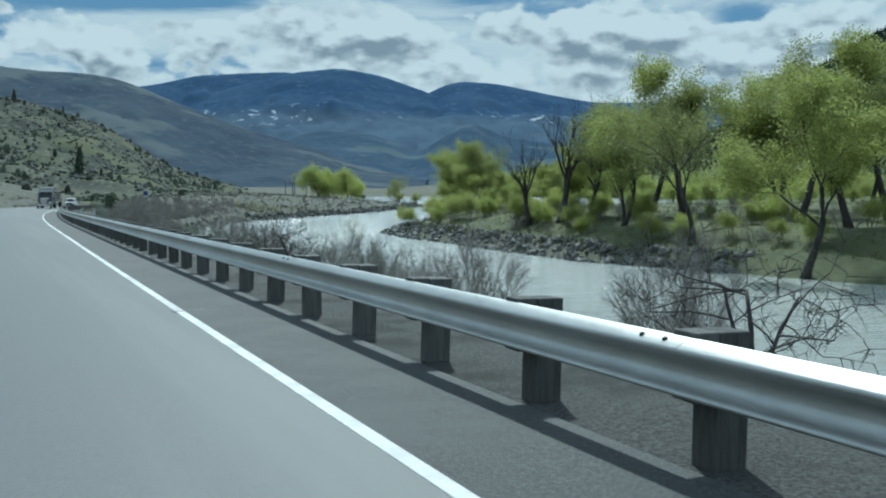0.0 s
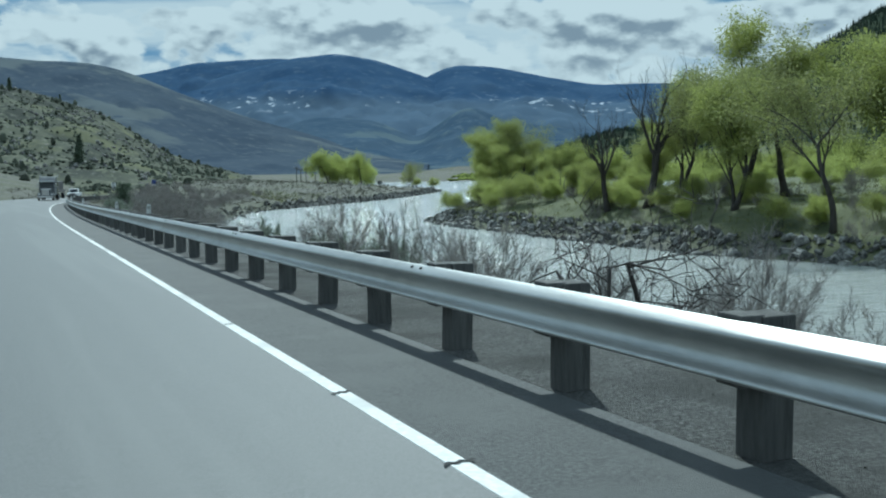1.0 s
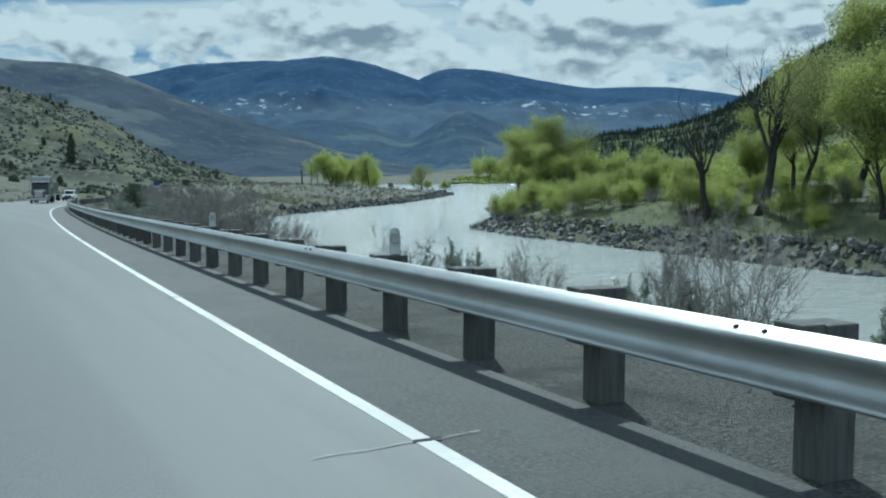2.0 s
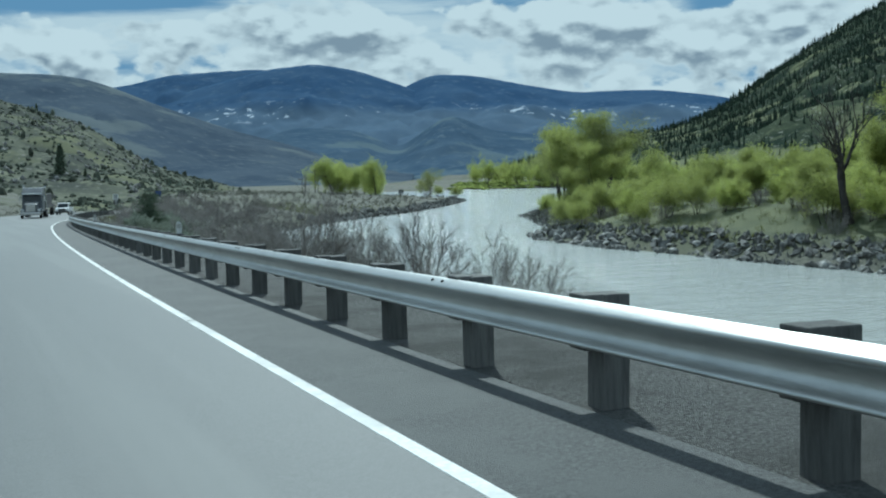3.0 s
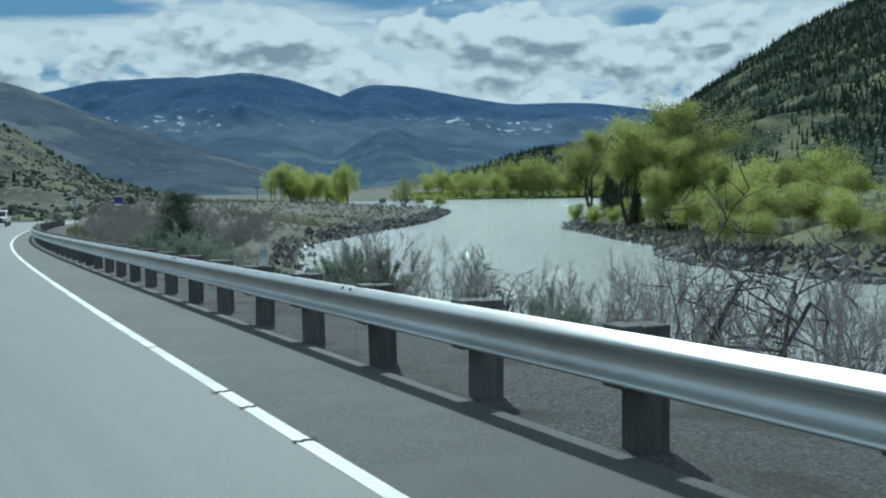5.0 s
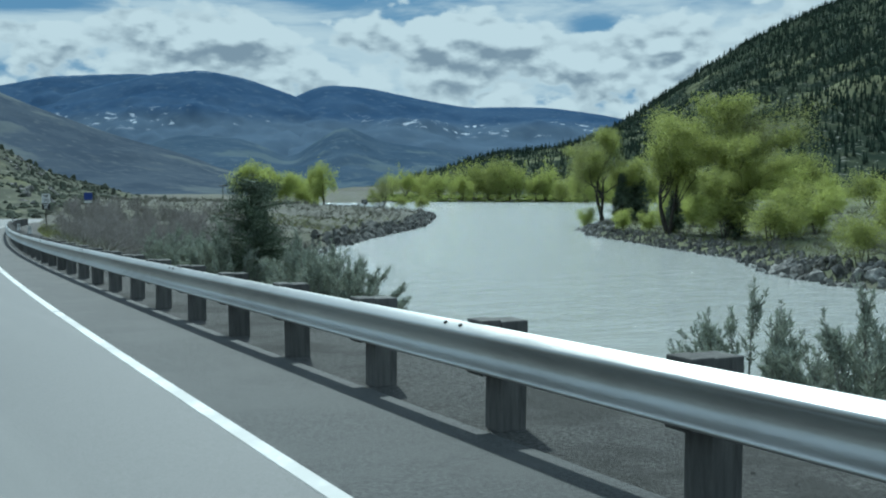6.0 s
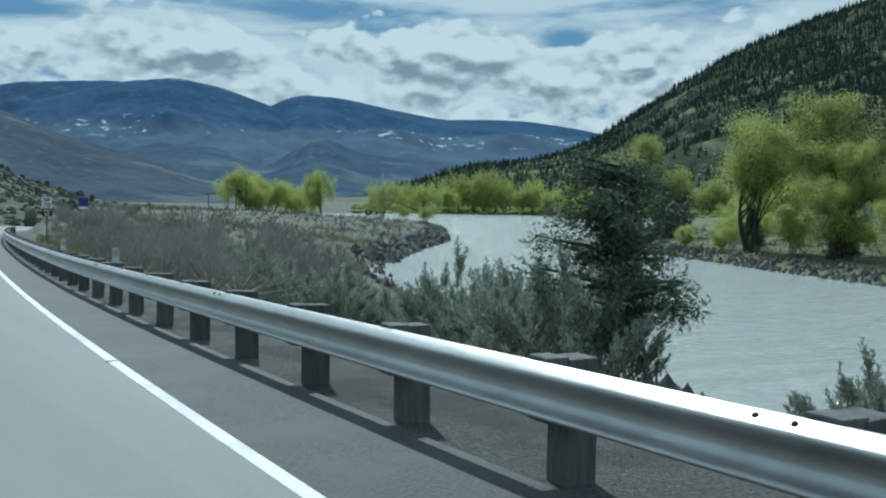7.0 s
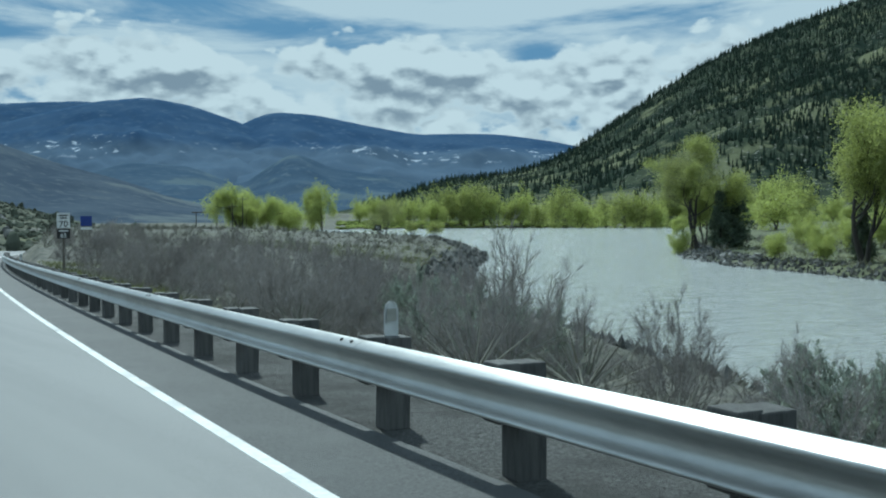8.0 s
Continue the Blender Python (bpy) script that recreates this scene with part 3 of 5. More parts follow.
# ================= guardrail =================
def frame_at(s, d, h=0.0):
    """A pose on the road with +y along it, +x to its right."""
    return Matrix.Translation(on_road(s, d, h)) @ Matrix.Rotation(-heading(s), 4, "Z")


rail = new("guardrail")
tagged(rail, "long galvanised W-beam guardrail on dark timber posts", "guardrail")
POST_GAP, POST_PHASE = 1.905, 4.113
W_FACE = [(0.096, 0.0), (0.082, -0.004), (0.012, -0.044), (0.003, -0.053), (0.0, -0.064), (0.003, -0.075), (0.014, -0.086), (0.042, -0.104), (0.066, -0.124), (0.079, -0.146), (0.083, -0.170),
          (0.080, -0.194), (0.070, -0.216), (0.052, -0.236), (0.028, -0.252), (0.010, -0.262), (0.002, -0.270), (0.001, -0.279), (0.010, -0.288), (0.078, -0.309), (0.096, -0.312)]


def beam_mesh(s0, s1):
    """One beam of the rail, bent along the road from station s0 to s1, lapped a little over the next."""
    section = W_FACE + [(d + 0.005, h) for d, h in reversed(W_FACE)]
    n, stations = len(section), np.linspace(s0, s1, 9)
    verts = [on_road(s, rail_off(s) + d, rail_top(s) + h) for s in stations for d, h in section]
    faces = [(i * n + k, (i + 1) * n + k, (i + 1) * n + (k + 1) % n, i * n + (k + 1) % n) for i in range(8) for k in range(n)]
    verts += verts[:n] + verts[8 * n:9 * n]
    faces += [tuple(range(9 * n, 10 * n)), tuple(reversed(range(10 * n, 11 * n)))]
    me = bpy.data.meshes.new("beam")
    me.from_pydata(verts, [], faces)
    me.polygons.foreach_set("use_smooth", [len(p.vertices) == 4 for p in me.polygons])
    me.materials.append(M_STEEL)
    return me


def mesh_of(name, vf, mat, smooth_faces=False):
    me = bpy.data.meshes.new(name)
    me.from_pydata(vf[0], [], vf[1])
    if smooth_faces:
        me.polygons.foreach_set("use_smooth", [True] * len(me.polygons))
    me.materials.append(mat)
    return me


M_BOLT = material("dull bolt", [(0.03, 0.03, 0.03), (0.06, 0.06, 0.06)], scale=40, rough=0.6, metal=0.5, bump=0)
POST = mesh_of("post", rounded_box(0.20, 0.20, 1.30, 0.012), M_POST)
BLOCK = mesh_of("block", rounded_box(0.145, 0.19, 0.36, 0.01), M_POST)
BOLT = mesh_of("bolt", lathe([(0.016, 0), (0.016, 0.006), (0.012, 0.011), (0.004, 0.013)], 8), M_BOLT, True)
for k in range(-4, 123):
    s = POST_PHASE + POST_GAP * k
    d = rail_off(s)
    share("post", POST, rail, frame_at(s, d + 0.33, rail_top(s) - 1.285) @ pose(0, 0, 0, random.uniform(-1, 1), random.uniform(-1.2, 1.2), random.uniform(-3, 3)))
    share("block", BLOCK, rail, frame_at(s, d + 0.168, rail_top(s) - 0.335))
    if k % 4 == 0:
        # one beam spans four posts and laps the next one, where two bolts hold them together
        share("beam", beam_mesh(s - 0.05, s + 4 * POST_GAP + 0.35), rail, Matrix.Translation((0, 0, 0.0015 * (k % 8 == 0))))
        if s < 190:
            for dy in (0.1, 0.3):
                share("bolt", BOLT, rail, frame_at(s + dy, d, rail_top(s)) @ pose(0.050, 0, -0.0205, 0, -30, 0))


# ================= plants =================
M_BARK = material("cottonwood bark", [(0.028, 0.026, 0.024), (0.075, 0.068, 0.06)], scale=3.0, rough=0.95, bump=0.6, bump_scale=12, random_ob=0.2, stretch=(1, 1, 0.2))
M_DEAD = material("grey dead wood", [(0.045, 0.042, 0.04), (0.11, 0.10, 0.095)], scale=3.0, rough=0.95, bump=0.4, bump_scale=14, random_ob=0.2)
M_TWIG = material("grey-brown winter twigs", [(0.19, 0.18, 0.17), (0.33, 0.31, 0.295)], scale=2.0, rough=0.95, bump=0, random_ob=0.2, transmit=0.15)
M_LEAF = material("spring cottonwood leaf", [(0.26, 0.295, 0.085), (0.37, 0.405, 0.125)], scale=0.6, rough=0.6, bump=0, island=0.25, transmit=0.58)
M_LEAF_BRIGHT = material("yellow-green willow leaf", [(0.34, 0.39, 0.11), (0.465, 0.51, 0.155)], scale=0.6, rough=0.6, bump=0, island=0.22, transmit=0.58)
M_LEAF_DULL = material("olive leaf", [(0.20, 0.225, 0.085), (0.30, 0.32, 0.12)], scale=0.6, rough=0.6, bump=0, island=0.25, transmit=0.58)
M_JUNIPER = material("juniper scale leaf", [(0.068, 0.095, 0.065), (0.13, 0.165, 0.105)], scale=2, rough=0.8, bump=0, island=0.35, transmit=0.15)
M_SAGE = material("sagebrush leaf", [(0.27, 0.305, 0.25), (0.42, 0.455, 0.375)], scale=2, rough=0.9, bump=0, island=0.35, transmit=0.15)
M_PINE = material("far pine foliage", [(0.034, 0.05, 0.038), (0.06, 0.08, 0.056)], scale=0.05, rough=1, bump=0, island=0.4, specular=0.0)


def grow(rng, start, way, length, radius, level, levels, rise, spread, out, tips, kids=(4, 6), bend=0.22, shrink=0.62, thin=0.55):
    """Adds a branch and its own branches to out, as (points, radii); tips gathers the twigs' points."""
    n = 6 if level == 0 else 4 if level < levels else 2
    pts, rad = [Vector(start)], [radius]
    d = Vector(way).normalized()
    for i in range(n):
        d = (d + Vector((rng.gauss(0, bend), rng.gauss(0, bend), rng.gauss(0, bend * 0.6) + rise)) * (0.5 if level == 0 else 0.8)).normalized()
        pts.append(pts[-1] + d * length / n)
        rad.append(radius * (1 - (i + 1) / n * (0.55 if level < levels else 0.85)))
    out.append((pts, rad, level))
    if level >= levels:
        tips.extend(pts[1:])
        return
    if level == levels - 1:
        tips.extend(pts[2:])
    count = rng.randint(*kids)
    for k in range(count):
        f = rng.uniform(0.35, 1.0) if level else rng.uniform(0.32, 1.0)
        if k == 0:
            f = 1.0
        i = min(int(f * n), n - 1)
        p = pts[i].lerp(pts[i + 1], f * n - i if f < 1 else 1.0)
        turn = rng.uniform(0, 6.283)
        side = d.orthogonal().normalized()
        side.rotate(Matrix.Rotation(turn, 3, d))
        w = (d * (1 - spread) + side * spread * rng.uniform(0.7, 1.2)).normalized()
        grow(rng, p, w, length * shrink * rng.uniform(0.75, 1.2), max(rad[i] * thin * rng.uniform(0.8, 1.1), 0.009), level + 1, levels, rise, spread, out, tips, kids, bend, shrink, thin)


def wood(out, sides=(8, 5, 3, 3, 3)):
    return joined(*[tube(p, r, sides[min(l, 4)], l < 1) for p, r, l in out])


def leaves(rng, centres, count, reach, size, droop=0.0, slim=0.75):
    """Small bent leaf sprays scattered about the twigs."""
    verts, faces = [], []
    for _ in range(count):
        c = rng.choice(centres)
        p = Vector((c.x + rng.gauss(0, reach), c.y + rng.gauss(0, reach), c.z + rng.gauss(0, reach * 0.8) - droop * abs(rng.gauss(0, reach))))
        a = Vector((rng.gauss(0, 1), rng.gauss(0, 1), rng.gauss(0, 0.8))).normalized()
        b = a.orthogonal().normalized()
        b.rotate(Matrix.Rotation(rng.uniform(0, 6.283), 3, a))
        c2 = a.cross(b)
        h = size * rng.uniform(0.6, 1.4)
        i = len(verts)
        verts += [tuple(p - a * h), tuple(p + a * h * 0.4 + b * h * slim), tuple(p + a * h - b * h * slim * 0.6)]
        faces.append((i, i + 1, i + 2))
    return verts, faces


def tree(name, seed, height, trunk, leaf_mat, leaf_count, leaf_size, label, category="tree", spread=0.62, rise=0.10, levels=3, kids=(4, 6), bark=None, reach=0.55, forks=1, first=0.45, lean=0.0, droop=0.0, shrink=0.62, slim=0.75, thin=0.55, upright=False):
    """A tree at the origin: trunk with its limbs, and a crown of small leaves where it has one."""
    rng = random.Random(seed)
    out, tips = [], []
    for f in range(forks):
        way = Vector((rng.gauss(0, 0.12) + (0.28 * math.cos(f * 3.1 + seed) if forks > 1 else 0) + lean, rng.gauss(0, 0.12) + (0.28 * math.sin(f * 3.1 + seed) if forks > 1 else 0), 1))
        if upright:
            way = Vector((0.02, 0.02, 1))
        grow(rng, (0.35 * f, 0.2 * f, -0.3), way, height * first * rng.uniform(0.9, 1.1), trunk * (1 if f == 0 else 0.75), 0, levels, rise, spread, out, tips, kids, shrink=shrink, thin=thin)
    top = max(p.z for p in tips)
    k = height / top
    out = [([p * k for p in pts], rad, l) for pts, rad, l in out]
    # a flare at the foot
    for pts, rad, l in out:
        if l == 0:
            rad[0] *= 1.5
    tips = [p * k for p in tips]
    root = tagged(new(name), label, category)
    if leaf_count:
        v, f = wood(out)
        part("trunk", v, f, bark or M_BARK, root, smooth_faces=True)
        v, f = leaves(rng, tips, leaf_count, reach, leaf_size, droop, slim)
        part("crown", v, f, leaf_mat, root)
    else:
        v, f = wood([b for b in out if b[2] < 2])
        part("trunk", v, f, bark or M_BARK, root, smooth_faces=True)
        v, f = wood([b for b in out if b[2] >= 2])
        part("crown", v, f, bark or M_BARK, root)
    return root


def put(ob, x, y, turn=0.0, size=1.0, sink=0.0, wide=1.0, z=None, label=""):
    c = copy_thing(ob, pose(x, y, (ground_at(x, y) if z is None else z) - sink, 0, 0, turn) @ Matrix.Diagonal((size * wide, size * wide, size, 1)))
    if label:
        c["label"] = label
    return c


LEAFY_LABEL = "leafing cottonwood tree with pale yellow-green spring foliage by the river"
kinds = {
    "leafy_a": tree("cottonwood", 11, 18, 0.42, M_LEAF, 38000, 0.115, LEAFY_LABEL, spread=0.52, rise=0.17, reach=0.6),
    "leafy_b": tree("cottonwood", 23, 16, 0.36, M_LEAF, 36000, 0.115, LEAFY_LABEL, forks=2, first=0.5, spread=0.5, rise=0.18, reach=0.6),
    "leafy_c": tree("cottonwood", 37, 20, 0.5, M_LEAF_DULL, 38000, 0.12, "tall olive-green cottonwood tree in young leaf on the river bank", spread=0.58, rise=0.15, reach=0.65),
    "sparse": tree("cottonwood", 41, 14, 0.3, M_LEAF_DULL, 13000, 0.09, "sparse cottonwood tree with bare limbs and few new leaves", spread=0.5, rise=0.16),
    "bare": tree("bare_tree", 53, 17.5, 0.5, None, 0, 0, "leafless dead cottonwood tree with dark upright limbs", spread=0.42, rise=0.3, levels=4, kids=(4, 5), thin=0.62, first=0.55, upright=True),
    "round": tree("cottonwood", 61, 12, 0.3, M_LEAF_BRIGHT, 15000, 0.2, "round bright yellow-green cottonwood tree in new leaf", spread=0.75, forks=2, first=0.5, rise=0.05, reach=0.7),
    "willow": tree("willow_shrub", 71, 5.5, 0.10, M_LEAF_BRIGHT, 8000, 0.10, "bushy yellow-green willow shrub on the river bank", "shrub", spread=0.6, forks=4, first=0.6, reach=0.4, levels=2, kids=(4, 5)),
    "thicket": tree("willow_shrub", 79, 6.5, 0.10, M_LEAF, 9000, 0.10, "bushy green willow shrub on the river bank", "shrub", spread=0.65, forks=4, first=0.6, reach=0.5, levels=2, kids=(4, 5)),
    "deadfall": tree("dead_shrub", 97, 2.6, 0.06, None, 0, 0, "dead leaning bush with crooked bare grey branches", "shrub", spread=0.75, forks=3, first=0.55, levels=3, kids=(4, 5), bark=M_DEAD, rise=-0.02, lean=0.4),
    "far": tree("cottonwood", 113, 20, 0.4, M_LEAF_BRIGHT, 5200, 0.42, "rounded yellow-green cottonwood tree across the river", spread=0.75, forks=3, first=0.42, levels=2, reach=1.5, kids=(5, 7)),
    "far_b": tree("cottonwood", 127, 18, 0.4, M_LEAF, 5000, 0.42, "rounded green cottonwood tree across the river", spread=0.75, forks=3, first=0.42, levels=2, reach=1.6, kids=(5, 7)),
}


def stem_path(rng, height, width, upright):
    """A stem that fans out from the foot and bends upwards."""
    w, c = rng.uniform(0, 6.283), rng.uniform(upright, 1.0)
    out = math.sqrt(1 - c * c)
    end = Vector((out * math.cos(w) * width * 0.5, out * math.sin(w) * width * 0.5, c * height)) * rng.uniform(0.72, 1.0)
    foot = Vector((end.x * 0.15 + rng.gauss(0, 0.05), end.y * 0.15 + rng.gauss(0, 0.05), -0.1))
    mid = foot.lerp(end, 0.5) + Vector((rng.gauss(0, 0.06) + end.x * 0.12, rng.gauss(0, 0.06) + end.y * 0.12, -0.04 * height))
    return [foot.lerp(mid, t).lerp(mid.lerp(end, t), t) for t in (0.0, 0.3, 0.6, 0.85, 1.0)]


def blade(verts, faces, a, b, width, rng):
    """A twig or narrow leaf from a to b."""
    side = (b - a).orthogonal().normalized() * width
    side.rotate(Matrix.Rotation(rng.uniform(0, 6.283), 3, (b - a).normalized()))
    i = len(verts)
    verts += [tuple(a - side), tuple(a + side), tuple(b)]
    faces.append((i, i + 1, i + 2))


def twig_bush(name, seed, height, width, stems, label, upright=0.25, branches=7, twigs=9, mat=None):
    """A leafless bush: stems, their side branches and a haze of fine twigs."""
    rng = random.Random(seed)
    root = tagged(new(name), label, "shrub")
    tubes, verts, faces = [], [], []
    for _ in range(stems):
        pts = stem_path(rng, height, width, upright)
        r = rng.uniform(0.008, 0.016)
        tubes.append(tube(pts, [r, r * 0.85, r * 0.65, r * 0.45, r * 0.2], 3, False))
        for _ in range(branches):
            f = rng.uniform(0.9, 3.9)
            a = pts[int(f)].lerp(pts[int(f) + 1], f - int(f))
            along_it = (pts[int(f) + 1] - pts[int(f)]).normalized()
            way = (along_it + Vector((rng.gauss(0, 0.45), rng.gauss(0, 0.45), rng.gauss(0.15, 0.35)))).normalized()
            b = a + way * height * rng.uniform(0.12, 0.26)
            blade(verts, faces, a, b, 0.006, rng)
            for _ in range(twigs):
                c = a.lerp(b, rng.uniform(0.2, 1.0))
                d = (way + Vector((rng.gauss(0, 0.5), rng.gauss(0, 0.5), rng.gauss(0.1, 0.4)))).normalized()
                blade(verts, faces, c, c + d * height * rng.uniform(0.05, 0.14), 0.0045, rng)
    v, f = joined(*tubes)
    part("trunk", v, f, mat or M_TWIG, root)
    part("crown", verts, faces, mat or M_TWIG, root)
    return root


def sage_bush(name, seed, height, width, stems, label, upright=0.2, plumes=11, leaf=46):
    """Sagebrush: woody stems that end in upright plumes of small narrow leaves."""
    rng = random.Random(seed)
    root = tagged(new(name), label, "shrub")
    tubes, verts, faces = [], [], []
    for _ in range(stems):
        pts = stem_path(rng, height * 0.86, width, upright)
        r = rng.uniform(0.012, 0.022)
        tubes.append(tube(pts, [r, r * 0.85, r * 0.65, r * 0.45, r * 0.25], 3, False))
        for _ in range(plumes):
            f = rng.uniform(1.5, 3.98)
            a = pts[int(f)].lerp(pts[int(f) + 1], f - int(f))
            out = Vector((a.x, a.y, 0)) * 0.7 / max(width * 0.5, 0.1)
            way = (out + Vector((rng.gauss(0, 0.3), rng.gauss(0, 0.3), 0.9))).normalized()
            long = height * rng.uniform(0.09, 0.2)
            tubes.append(tube([a, a + way * long], [0.006, 0.002], 3, False))
            for _ in range(leaf):
                q = rng.uniform(0.05, 1.0)
                c = a + way * long * q + Vector((rng.gauss(0, 0.03), rng.gauss(0, 0.03), 0)) * (1.3 - q)
                d = (way * 0.8 + Vector((rng.gauss(0, 0.55), rng.gauss(0, 0.55), 0.2))).normalized()
                blade(verts, faces, c, c + d * rng.uniform(0.04, 0.085), rng.uniform(0.007, 0.012), rng)
    v, f = joined(*tubes)
    part("trunk", v, f, M_TWIG, root)
    part("crown", verts, faces, M_SAGE, root)
    return root


kinds["brush"] = twig_bush("bare_shrub", 83, 2.7, 3.2, 24, "leafless grey-brown willow bush on the embankment", 0.35, 13, 13)
kinds["brush_b"] = twig_bush("bare_shrub", 89, 2.2, 3.2, 24, "tangled leafless bush with fine grey-brown twigs", 0.15, 13, 13)
kinds["sage"] = sage_bush("sagebrush", 101, 1.9, 2.3, 34, "grey-green sagebrush with upright feathery sprigs")
kinds["sage_b"] = sage_bush("sagebrush", 107, 1.4, 2.1, 30, "low grey-green sagebrush clump", 0.3)


def conifer(name, seed, height, width, count, size, label, ragged=0.25, base=0.06, taper=0.75):
    """A dense evergreen: trunk, and a tapering crown of drooping sprays."""
    rng = random.Random(seed)
    root = tagged(new(name), label, "tree")
    v, f = tube([(0, 0, -0.3), (0.05, 0, height * 0.5), (0, 0.03, height * 0.97)], [height * 0.022, height * 0.014, 0.015], 7)
    limbs, centres = [], []
    n = int(70 + height * 6)
    for i in range(n):
        h = height * (base + (0.97 - base) * (i / n))
        reach = width * 0.5 * (1 - (h / height)) ** taper * rng.uniform(1 - ragged * 2, 1 + ragged) + 0.1
        w = rng.uniform(0, 6.283)
        tip = Vector((reach * math.cos(w), reach * math.sin(w), h + reach * rng.uniform(-0.05, 0.35)))
        limbs.append(tube([(0, 0, h), tuple(tip * 0.6 + Vector((0, 0, h * 0.4))), tuple(tip)], [0.05, 0.03, 0.008], 3))
        for q in (0.35, 0.55, 0.7, 0.85, 0.95, 1.0):
            centres.append(Vector((tip.x * q, tip.y * q, h + (tip.z - h) * q)))
    part("trunk", v, f, M_BARK, root)
    v, f = joined(leaves(rng, centres, count, 0.05 + 0.02 * height, size, 0.5, 0.35), *limbs)
    part("crown", v, f, M_JUNIPER, root)
    return root


kinds["juniper"] = conifer("juniper", 131, 11, 5.5, 9000, 0.3, "dense dark green juniper tree on the river bank", base=0.03)
kinds["near_juniper"] = conifer("juniper", 137, 3.8, 2.2, 19000, 0.05, "dark green juniper tree with feathery drooping boughs beside the road", ragged=0.5, base=0.3, taper=0.3)
kinds["pine"] = conifer("pine_tree", 139, 15, 6, 3500, 0.6, "lone dark conifer tree on the dry hillside")

rng = random.Random(5)
# the grove on the far bank
for kind, x, y, size, turn in (
        ("bare", 67.4, 108.9, 1.0, 20), ("bare", 66.0, 114.6, 0.78, 200), ("sparse", 71, 107.5, 1.0, 70), ("leafy_a", 74, 112, 0.7, 200), ("leafy_b", 67.5, 95.5, 0.86, 10), ("leafy_a", 86, 115, 1.15, 130),
        ("leafy_c", 85, 106.6, 0.95, 250), ("sparse", 66.5, 82, 1.08, 310), ("leafy_c", 79.5, 80.5, 0.97, 40), ("leafy_a", 81, 75, 1.1, 300), ("leafy_b", 92, 96, 1.15, 90),
        ("leafy_c", 97, 84, 1.0, 180), ("leafy_a", 104, 108, 1.05, 15), ("leafy_b", 78, 121, 0.5, 160), ("leafy_a", 138, 123, 1.1, 60), ("leafy_c", 128, 108, 1.0, 110), ("leafy_b", 150, 128, 1.1, 220),
        ("leafy_b", 72, 131, 0.30, 33), ("leafy_a", 78, 139, 0.30, 140), ("leafy_a", 90, 150, 0.32, 80), ("leafy_b", 68, 121, 0.33, 190), ("leafy_a", 66, 66, 1.0, 120), ("leafy_b", 73, 58, 1.1, 250)):
    put(kinds[kind], x, y, turn, size, 0.15)
for i in range(78):
    y = rng.uniform(70, 156)
    x = 63 + 20 * rng.random() ** 1.5 + max(0.0, 0.4 * (92 - y))
    put(kinds[rng.choice(["willow", "thicket", "brush"])], x, y, rng.uniform(0, 360), rng.uniform(0.4, 0.8) * (0.9 if y > 112 else 0.7), 0.1)
# the next point: two tall leafing trees, a dark juniper and willows at the water's edge
for kind, x, y, size, turn in (
        ("leafy_a", 96.5, 191.5, 0.92, 10), ("sparse", 98.5, 193.5, 1.12, 80), ("leafy_b", 97.2, 203, 0.98, 200), ("leafy_a", 91, 187, 0.62, 150), ("juniper", 90.5, 187.0, 0.6, 0), ("juniper", 100, 205, 0.5, 40),
        ("thicket", 88, 186, 0.9, 0), ("willow", 92, 181, 0.8, 90), ("willow", 101, 184, 0.95, 30), ("thicket", 104, 190, 0.9, 250),
        ("leafy_a", 125.5, 246.5, 0.93, 300), ("sparse", 127, 249, 1.1, 20), ("juniper", 131.5, 245, 1.02, 15), ("juniper", 128, 244.5, 0.8, 75), ("leafy_b", 146, 262, 0.7, 60), ("willow", 122, 247, 0.7, 0), ("thicket", 137, 249, 0.6, 130)):
    put(kinds[kind], x, y, turn, size, 0.15)
# grey leafless brush between them
for i in range(46):
    x, y = 62 + 40 * rng.random() ** 1.6, rng.uniform(70, 172)
    if in_river(np.array([x]), np.array([y]))[0] or dist_line(np.array([x]), np.array([y]), FAR_SHORE)[0] < 4:
        continue
    put(kinds[rng.choice(["brush", "brush_b"])], x, y, rng.uniform(0, 360), rng.uniform(0.6, 1.2), 0.1)
# willows and small trees over the meadow behind the grove
for i in range(46):
    x, y = rng.uniform(64, 190), rng.uniform(140, 235)
    if in_river(np.array([x]), np.array([y]))[0] or dist_line(np.array([x]), np.array([y]), FAR_SHORE)[0] < 3:
        continue
    put(kinds[rng.choice(["willow", "willow", "thicket", "brush"])], x, y, rng.uniform(0, 360), rng.uniform(0.5, 0.95), 0.1)
for i in range(40):
    x, y = rng.uniform(200, 420), rng.uniform(130, 420)
    if in_river(np.array([x]), np.array([y]))[0]:
        continue
    put(kinds[rng.choice(["far", "far_b", "far", "round"])], x, y, rng.uniform(0, 360), rng.uniform(0.45, 0.75), 0.2)
# rows across the bend of the river
for i in range(32):
    f = i / 31
    b = radians(31.5 + 24 * f + rng.uniform(-0.3, 0.3))
    r = 640 - 40 * f + rng.uniform(0, 90)
    put(kinds[rng.choice(["far", "far_b", "far_b"])], 8 + r * math.sin(b), 150 + r * math.cos(b), rng.uniform(0, 360), rng.uniform(0.95, 1.65), 0.2, 0.75)
